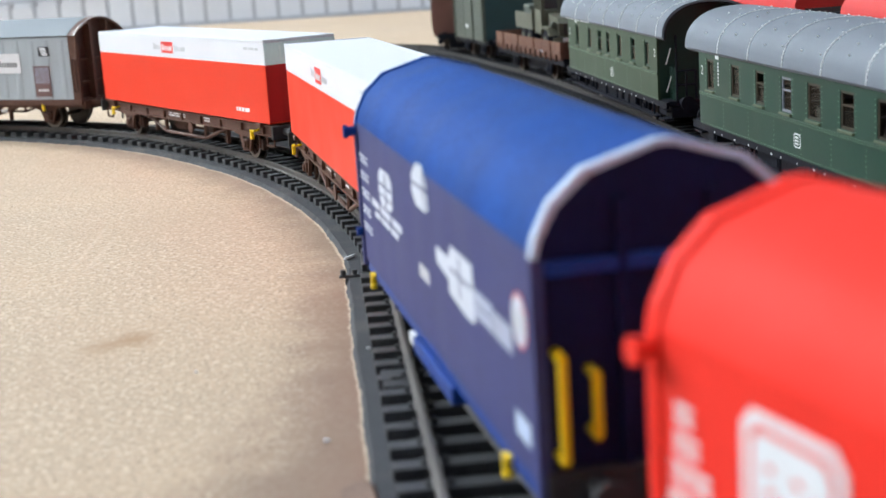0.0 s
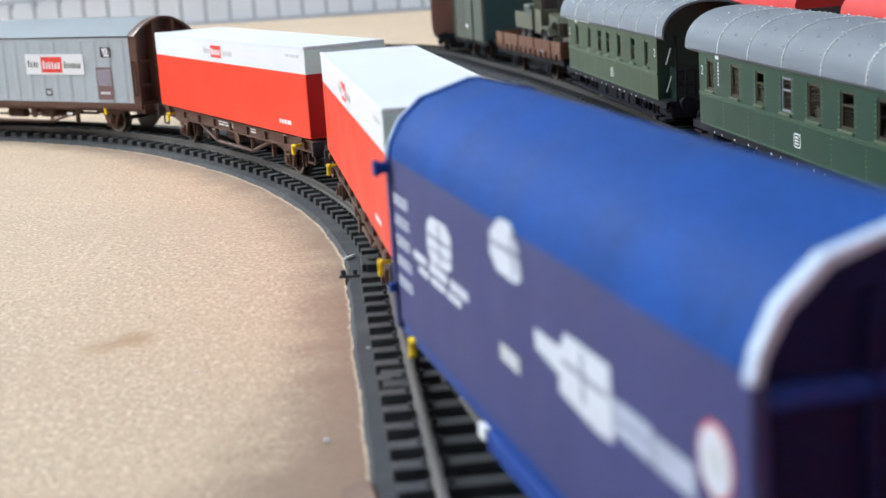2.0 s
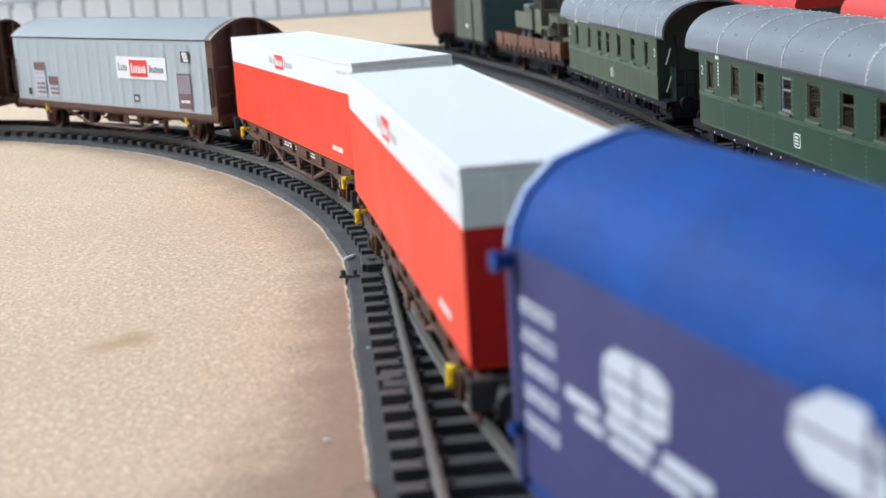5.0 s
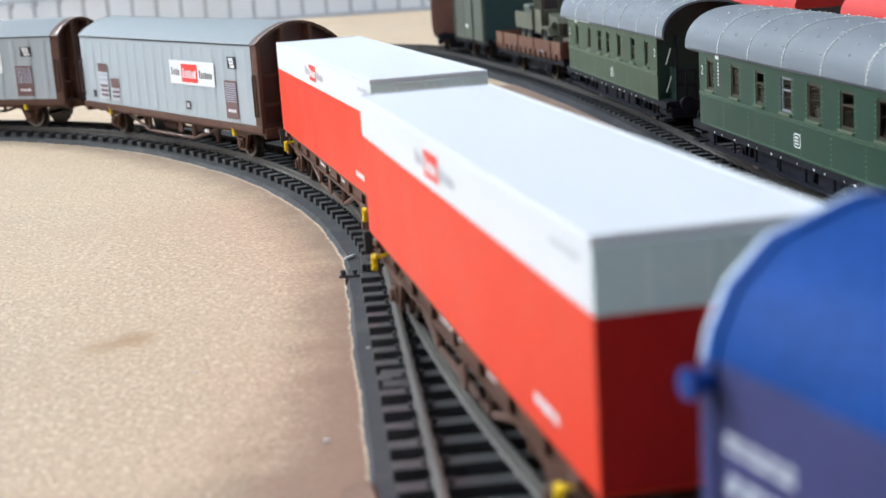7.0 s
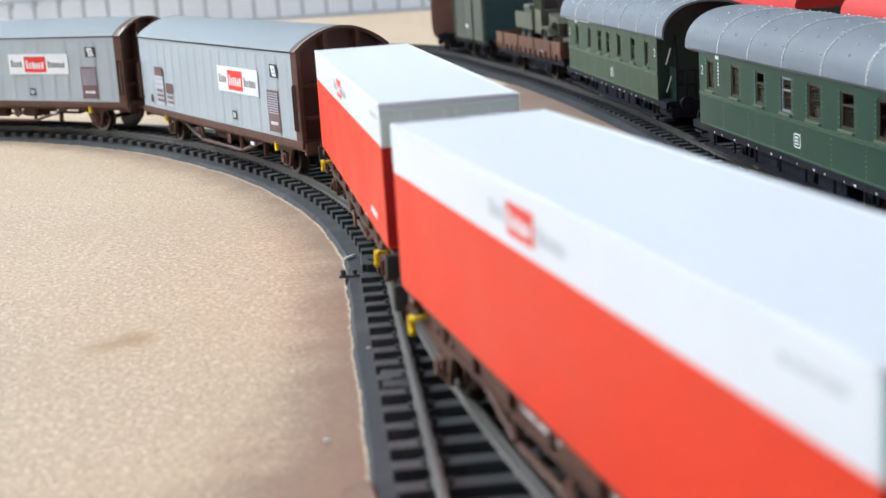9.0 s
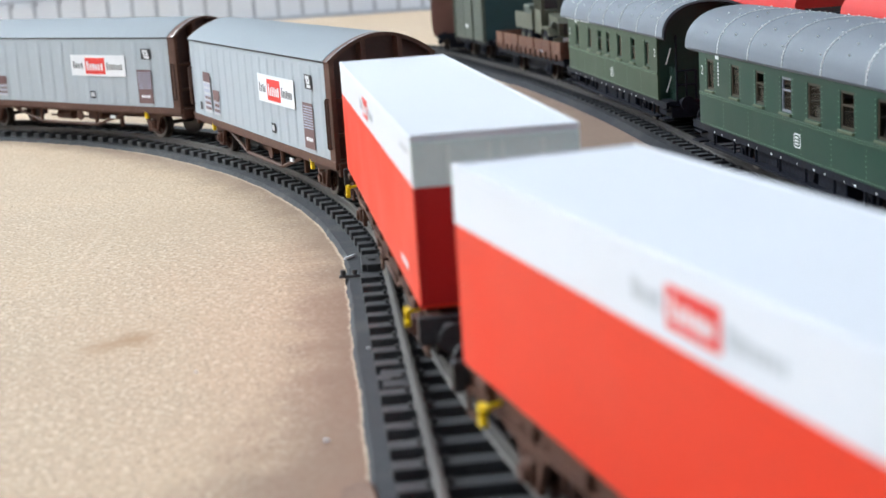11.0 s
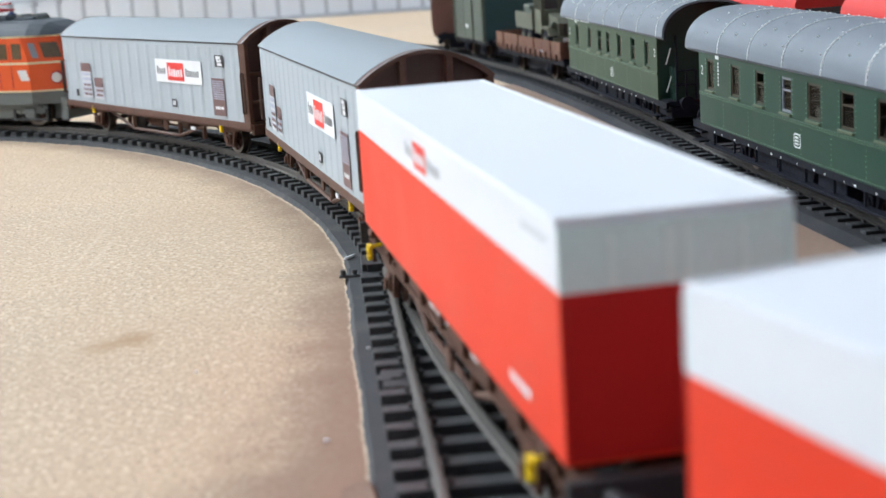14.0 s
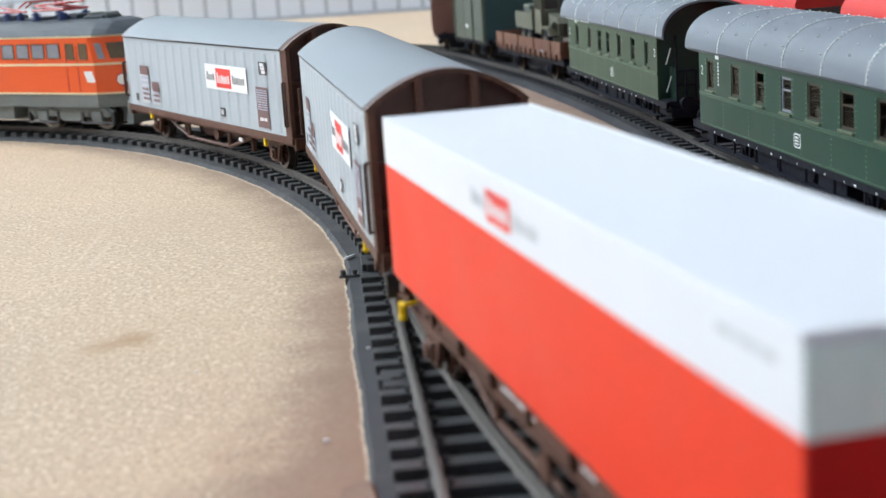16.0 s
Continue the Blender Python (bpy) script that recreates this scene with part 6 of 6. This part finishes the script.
def low_sided_wagon(m):
    e = thing("low_sided_wagon", "rust-brown low-sided open wagon with a military load", "wagon", "", m)
    half, hy = 58.5 * MM, 15.5 * MM
    for s in (-1, 1):
        ys = sorted((s * (hy - 0.8 * MM), s * hy))
        for i in range(4):
            x = -half + i * 2 * half / 4
            part("side_board", boxes((x + 0.15 * MM, x + half / 2 - 0.15 * MM, *ys, 12.4 * MM, 20.4 * MM), bevel=0.15 * MM), M_RUST, e)
            lo, hi = sorted((s * hy, s * (hy + 0.6 * MM)))
            part("stanchion", boxes((x + half / 4 - 0.6 * MM, x + half / 4 + 0.6 * MM, lo, hi, 11 * MM, 20.6 * MM)), M_RUST, e)
        bars(e, -30 * MM, -23 * MM, 13.6 * MM, 15.0 * MM, s * hy, M_FADED, 2, 3, 0.5)
        for i in range(13):
            x = -half + (i + 0.5) * 2 * half / 13
            part("stake_pocket", boxes((x - 0.45 * MM, x + 0.45 * MM, *sorted((s * hy, s * (hy + 0.9 * MM))), 11.2 * MM, 14.6 * MM), bevel=0.1 * MM), M_BROWN, e)
        for z in (15.2 * MM, 17.8 * MM):
            part("board_seam", boxes((-half, half, *sorted((s * hy, s * (hy + 0.25 * MM))), z, z + 0.3 * MM)), M_BROWN, e)
        part("solebar", boxes((-half, half, *sorted((s * 12 * MM, s * 14 * MM)), 9.0 * MM, 11.6 * MM)), M_COACHBLACK, e)
    for q in (-1, 1):
        part("end_board", boxes((*sorted((q * half, q * (half + 0.9 * MM))), -hy, hy, 12.4 * MM, 20.4 * MM), bevel=0.15 * MM), M_RUST, e)
        part("headstock", boxes((*sorted((q * half, q * (half + 1.4 * MM))), -14 * MM, 14 * MM, 8.6 * MM, 12.4 * MM)), M_COACHBLACK, e)
    part("brake_cylinder", boxes((-24 * MM, 24 * MM, -7.6 * MM, 7.6 * MM, 3.0 * MM, 11.6 * MM), bevel=0.6 * MM), M_COACHBLACK, e)
    part("deck", boxes((-half, half, -hy + 0.8 * MM, hy - 0.8 * MM, 11.6 * MM, 12.6 * MM)), M_RUST, e)
    buffers(e, half + 1.4 * MM, M_COACHBLACK, 11.0 * MM)
    for x in (-30 * MM, 30 * MM):
        wheelset(e, x)
        axle_guard(e, x, M_COACHBLACK)
    return e


def army_truck(m):
    """Olive lorry chassis with cab, bonnet, wheels and a frame of hoops, chained down on the wagon."""
    e = thing("army_truck", "olive-drab military truck standing on an open wagon", "truck", "", m)
    z = 12.8 * MM
    for x in (-20 * MM, -9 * MM, 20 * MM):
        for s in (-1, 1):
            b = bmesh.new()
            rod(b, (x, s * 7.5 * MM, z + 5 * MM), (x, s * 11.5 * MM, z + 5 * MM), 5 * MM, 18)
            w = part("wheel", b, M_COACHBLACK, e)
            b = bmesh.new()
            rod(b, (x, s * 11.5 * MM, z + 5 * MM), (x, s * 11.9 * MM, z + 5 * MM), 2.6 * MM, 14)
            part("rim", b, M_TRUCK, w)
    part("chassis", boxes((-32 * MM, 30 * MM, -6 * MM, 6 * MM, z + 5 * MM, z + 8 * MM)), M_TRUCK, e)
    part("bonnet", outline(bmesh.new(), [(12 * MM, z + 8 * MM), (30 * MM, z + 8 * MM), (30 * MM, z + 13 * MM), (27 * MM, z + 15 * MM), (12 * MM, z + 16.5 * MM)], -8 * MM, 8 * MM), M_TRUCK, e)
    part("fender", outline(bmesh.new(), [(12 * MM, z + 8 * MM), (14 * MM, z + 11.4 * MM), (26 * MM, z + 11.4 * MM), (29 * MM, z + 8 * MM), (27 * MM, z + 8 * MM), (25 * MM, z + 10.4 * MM), (15 * MM, z + 10.4 * MM), (14 * MM, z + 8 * MM)], -12 * MM, 12 * MM), M_TRUCK, e)
    part("cab", boxes((0, 12 * MM, -11 * MM, 11 * MM, z + 8 * MM, z + 18 * MM), (0, 1.2 * MM, -11 * MM, 11 * MM, z + 18 * MM, z + 25 * MM), (10.4 * MM, 12 * MM, -11 * MM, -9.8 * MM, z + 18 * MM, z + 25 * MM), (10.4 * MM, 12 * MM, 9.8 * MM, 11 * MM, z + 18 * MM, z + 25 * MM), (-0.5 * MM, 12.5 * MM, -11.5 * MM, 11.5 * MM, z + 25 * MM, z + 26.5 * MM), (5.4 * MM, 6.6 * MM, -11 * MM, 11 * MM, z + 18 * MM, z + 25 * MM)), M_TRUCK, e)
    for y in (-6.4 * MM, 0.0, 6.4 * MM):
        part("windscreen", boxes((11.0 * MM, 11.4 * MM, y - 2.7 * MM, y + 2.7 * MM, z + 18.3 * MM, z + 24.6 * MM)), M_PRINTDARK, e, "dark windscreen pane")
    for y in (-3.2 * MM, 3.2 * MM):
        part("mullion", boxes((10.6 * MM, 12.2 * MM, y - 0.5 * MM, y + 0.5 * MM, z + 18 * MM, z + 25 * MM)), M_TRUCK, e)
    part("grille", boxes(*[(30 * MM, 30.4 * MM, -6 * MM + k * 1.5 * MM, -5.2 * MM + k * 1.5 * MM, z + 8.6 * MM, z + 12.6 * MM) for k in range(9)]), M_PRINTDARK, e)
    for y in (-9.6 * MM, 9.6 * MM):
        part("headlight", rods(1.3 * MM, ((26 * MM, y, z + 12.4 * MM), (28.4 * MM, y, z + 12.4 * MM)), n=14), M_OLIVE, e, "dull round headlight")
    part("front_plate", boxes((32.2 * MM, 32.5 * MM, -7 * MM, -3.6 * MM, z + 5.6 * MM, z + 7.2 * MM)), M_MARK, e, "small pale plate")
    part("bumper", boxes((31 * MM, 32.2 * MM, -11 * MM, 11 * MM, z + 5.2 * MM, z + 7.4 * MM), bevel=0.3 * MM), M_TRUCK, e)
    part("load_bed", boxes((-34 * MM, -1 * MM, -12 * MM, 12 * MM, z + 9 * MM, z + 10 * MM), (-34 * MM, -1 * MM, -12 * MM, -11.2 * MM, z + 10 * MM, z + 16 * MM), (-34 * MM, -1 * MM, 11.2 * MM, 12 * MM, z + 10 * MM, z + 16 * MM), (-34 * MM, -33.2 * MM, -12 * MM, 12 * MM, z + 10 * MM, z + 16 * MM), (-1.8 * MM, -1 * MM, -12 * MM, 12 * MM, z + 10 * MM, z + 18 * MM), bevel=0.15 * MM), M_TRUCK, e)
    part("cargo", boxes((-30 * MM, -18 * MM, -9 * MM, 9 * MM, z + 10 * MM, z + 19 * MM), (-16 * MM, -5 * MM, -10 * MM, 10 * MM, z + 10 * MM, z + 17 * MM), bevel=0.8 * MM), M_OLIVE, e)
    grow = Matrix.Translation((0, 0, z)) @ Matrix.Scale(1.2, 4) @ Matrix.Translation((0, 0, -z))
    for ob in e.children_recursive:
        ob.data.transform(grow)
    return e


def box_van(m, mat, name, label, L, W, zt, end_mat):
    e = thing(name, label, "wagon", "", m)
    half, hy = L / 2, W / 2
    ze = zt - 6 * MM
    for s in (-1, 1):
        n = int(L / (5 * MM))
        bm = boxes((-half, half, *sorted((s * (hy - 1.2 * MM), s * (hy - 0.3 * MM))), 11 * MM, ze))
        side = part("side_wall", bm, mat, e, "planked side wall")
        for i in range(n):
            x = -half + i * L / n
            part("plank", boxes((x + 0.12 * MM, x + L / n - 0.12 * MM, *sorted((s * (hy - 0.3 * MM), s * hy)), 11.2 * MM, ze)), mat, side)
        part("door", boxes((-9 * MM, 9 * MM, *sorted((s * hy, s * (hy + 0.6 * MM))), 11.6 * MM, ze - 1.5 * MM), bevel=0.2 * MM), mat, e)
        for x in (-9.5 * MM, 9.5 * MM, -half + 1 * MM, half - 1 * MM):
            part("stanchion", boxes((x - 0.6 * MM, x + 0.6 * MM, *sorted((s * hy, s * (hy + 0.8 * MM))), 10.4 * MM, ze)), mat, e)
        if mat is M_OLIVE:
            prints(e, 1 * MM, 4.5 * MM, 18 * MM, 20.4 * MM, s * (hy + 0.6 * MM), M_MARK, "marking")
        part("solebar", boxes((-half - 1 * MM, half + 1 * MM, *sorted((s * 12 * MM, s * 14 * MM)), 8.6 * MM, 11 * MM)), M_COACHBLACK, e)
    for q in (-1, 1):
        part("end_wall", profile(bmesh.new(), [(hy - 1.2 * MM, 11 * MM)] + arch(W - 2.4 * MM, ze, zt - 0.6 * MM) + [(-hy + 1.2 * MM, 11 * MM)], *sorted((q * (half - 1 * MM), q * half))), end_mat, e)
        part("headstock", boxes((*sorted((q * half, q * (half + 1.4 * MM))), -14 * MM, 14 * MM, 8.6 * MM, 12 * MM)), M_COACHBLACK, e)
    top = arch(W + 1.6 * MM, ze, zt)
    part("roof", profile(bmesh.new(), top + [(y * 0.96, z - 0.8 * MM) for y, z in top][::-1], -half - 1 * MM, half + 1 * MM), M_LOCOROOF, e, smooth=True)
    part("floor_beam", boxes((-half, half, -12 * MM, 12 * MM, 9.4 * MM, 11 * MM), (-half + 2 * MM, half - 2 * MM, -6.6 * MM, 6.6 * MM, 2.4 * MM, 9.4 * MM)), M_COACHBLACK, e)
    buffers(e, half + 1.4 * MM, M_COACHBLACK, 11.0 * MM)
    for x in (-half * 0.55, half * 0.55):
        wheelset(e, x)
        axle_guard(e, x, M_COACHBLACK)
    return e


def red_railcar(m, seed):
    """Parked red coach behind the green ones."""
    e = thing("red_railcar", "bright red railcar parked behind the green coaches", "railcar", "parked red railcars", m)
    L, W = 170 * MM, 33 * MM
    half, hy = L / 2, W / 2
    pts = [(hy, 11 * MM), (hy + 0.4 * MM, 24 * MM), (hy - 0.8 * MM, 42 * MM), (hy - 4 * MM, 47.5 * MM), (hy - 10 * MM, 50 * MM)]
    pts = pts + [(-y, z) for y, z in pts[::-1]]
    part("body", profile(bmesh.new(), pts, -half, half), M_RAILRED, e, smooth=True)
    for s in (-1, 1):
        for i in range(9):
            x = -half + 14 * MM + i * 17.5 * MM
            prints(e, x - 5.5 * MM, x + 5.5 * MM, 20 * MM, 28 * MM, s * (hy + 0.45 * MM), M_WINDOW, "side_window", 0.15 * MM)
    for q in (-1, 1):
        a, b = sorted((q * half, q * (half + 0.5 * MM)))
        part("windscreen", boxes((a, b, -12 * MM, 12 * MM, 27 * MM, 40 * MM), bevel=0.2 * MM), M_WINDOW, e)
        a, b = sorted((q * (half + 0.3 * MM), q * (half + 4 * MM)))
        part("gangway", boxes((a, b, -6 * MM, 6 * MM, 12 * MM, 38 * MM), bevel=0.4 * MM), M_COACHBLACK, e)
    part("underframe", boxes((-half + 4 * MM, half - 4 * MM, -12 * MM, 12 * MM, 4 * MM, 11 * MM)), M_COACHBLACK, e)
    for x in (-58 * MM, -40 * MM, 40 * MM, 58 * MM):
        wheelset(e, x)
    buffers(e, half, M_COACHBLACK, 11.0 * MM)
    return e


def third_line(s):
    """The track behind the green coaches."""
    c, a = back_line(s)
    return c + 0.056 * Vector((math.sin(a), -math.cos(a))), a


# ---- the place ----
room()
table()
backdrop_panels()
tracks()

# ---- the train ----
WAGON_A, HALF_A = container_wagon(11), 56 * MM
BOX_A = freight_container(21, None)
WAGON_B = container_wagon(12)
BOX_B = freight_container(22, None)
SLIDE_W = sliding_wall_wagon(31)
SLIDE_V = sliding_wall_wagon(32)
# the blue wagon's ends take a blue darkened for shade
BLUE = tarpaulin_wagon("blue tarpaulin hood wagon with white printing and yellow grab rails", M_BLUE, M_BLUESIDE, M_BLUEFRAME, M_BLUESHADE, M_SHEENPRINT, "tarpaulin wagons", blue_marks, 41)
RED = tarpaulin_wagon("bright red tarpaulin hood wagon with a white mark", M_REDTARP, M_REDTARP, M_REDTARP, M_REDTARP, M_REDTARP, "tarpaulin wagons", red_marks, 42)
LOCO = locomotive()
TRAIN_WHEELS = list(ROLLING)

# ---- parked stock ----
coach(parked(0.0845, 0.4566, 97.3, -75 * MM, 16.5 * MM), 51, "bottle-green two-axle passenger coach with a grey riveted roof",
      ((-59, 3.8), (-38.5, 4.0), (-18.0, 4.2), (1.0, 3.6), (21.0, 3.3), (41.5, 3.5), (64.2, 3.3)))
coach(parked(0.0814, 0.5218, 96.6, 75 * MM, 16.5 * MM), 52, "bottle-green two-axle passenger coach with an open end platform",
      ((-61, 3.0), (-41, 3.2), (-20, 3.2), (-1, 3.0), (13.5, 3.0), (32, 3.2), (56, 3.0)), M_OLIVEGREEN, M_GREENEND, 46 * MM)
low_sided_wagon(parked(0.0590, 0.7131, 102.1, 43.5 * MM, 15.5 * MM))
army_truck(parked(0.0590, 0.7131, 279.0, -38 * MM, -15.0 * MM))
box_van(parked(0.0327, 0.8616, 103.8, 33 * MM, 16 * MM), M_OLIVE, "covered_van", "grey-green covered goods van with a dark end", 66 * MM, 32 * MM, 44 * MM, M_TEAL)
box_van(parked(0.0040, 0.9460, 90.5, 45 * MM, 16 * MM), M_MUDBROWN, "brown_van", "red-brown covered goods van with a planked side", 90 * MM, 32 * MM, 43 * MM, M_MUDBROWN)
for x, y, sd in ((0.1650, 0.4067, 61), (0.1384, 0.6168, 62)):
    red_railcar(pose(x, y, 0, 0, 0, 97.3), sd)


# ---- what moves ----
TRAVEL = [(0.0, 0.0654), (1.0, 0.0402), (2.0, 0.0150), (3.0, -0.0104), (4.0, -0.0358), (5.2, -0.0668), (6.5, -0.1002), (7.0, -0.1127), (8.0, -0.1381), (9.0, -0.1637), (10.2, -0.1936), (11.5, -0.2257), (12.5, -0.2517), (13.5, -0.2774), (14.5, -0.3030), (15.0, -0.3162), (16.0, -0.3416)]


def travelled(t):
    for (t0, s0), (t1, s1) in zip(TRAVEL, TRAVEL[1:]):
        if t <= t1:
            return s0 + (s1 - s0) * (t - t0) / (t1 - t0)
    return TRAVEL[-1][1]


def motions():
    times = [i * 0.5 for i in range(33)]
    crew = ((WAGON_A, 0.0, 0.056), (BOX_A, 0.0, 0.056), (WAGON_B, 0.1878, 0.056), (BOX_B, 0.1878, 0.056), (SLIDE_W, 0.3733, 0.064), (SLIDE_V, 0.5650, 0.064),
            (BLUE, -0.1746, 0.046), (RED, -0.3420, 0.046), (LOCO, 0.7515, 0.050))
    for ob, gap, half in crew:
        walk(ob, [(t, seat_on(train_line, travelled(t) + gap, half)) for t in times])
    ticks = [i * 16.0 / 60 for i in range(61)]
    for ob, x, r in TRAIN_WHEELS:
        walk(ob, [(t, pose(x, 0, r, 0, math.degrees((travelled(t) - travelled(0.0)) / r), 0)) for t in ticks])


motions()
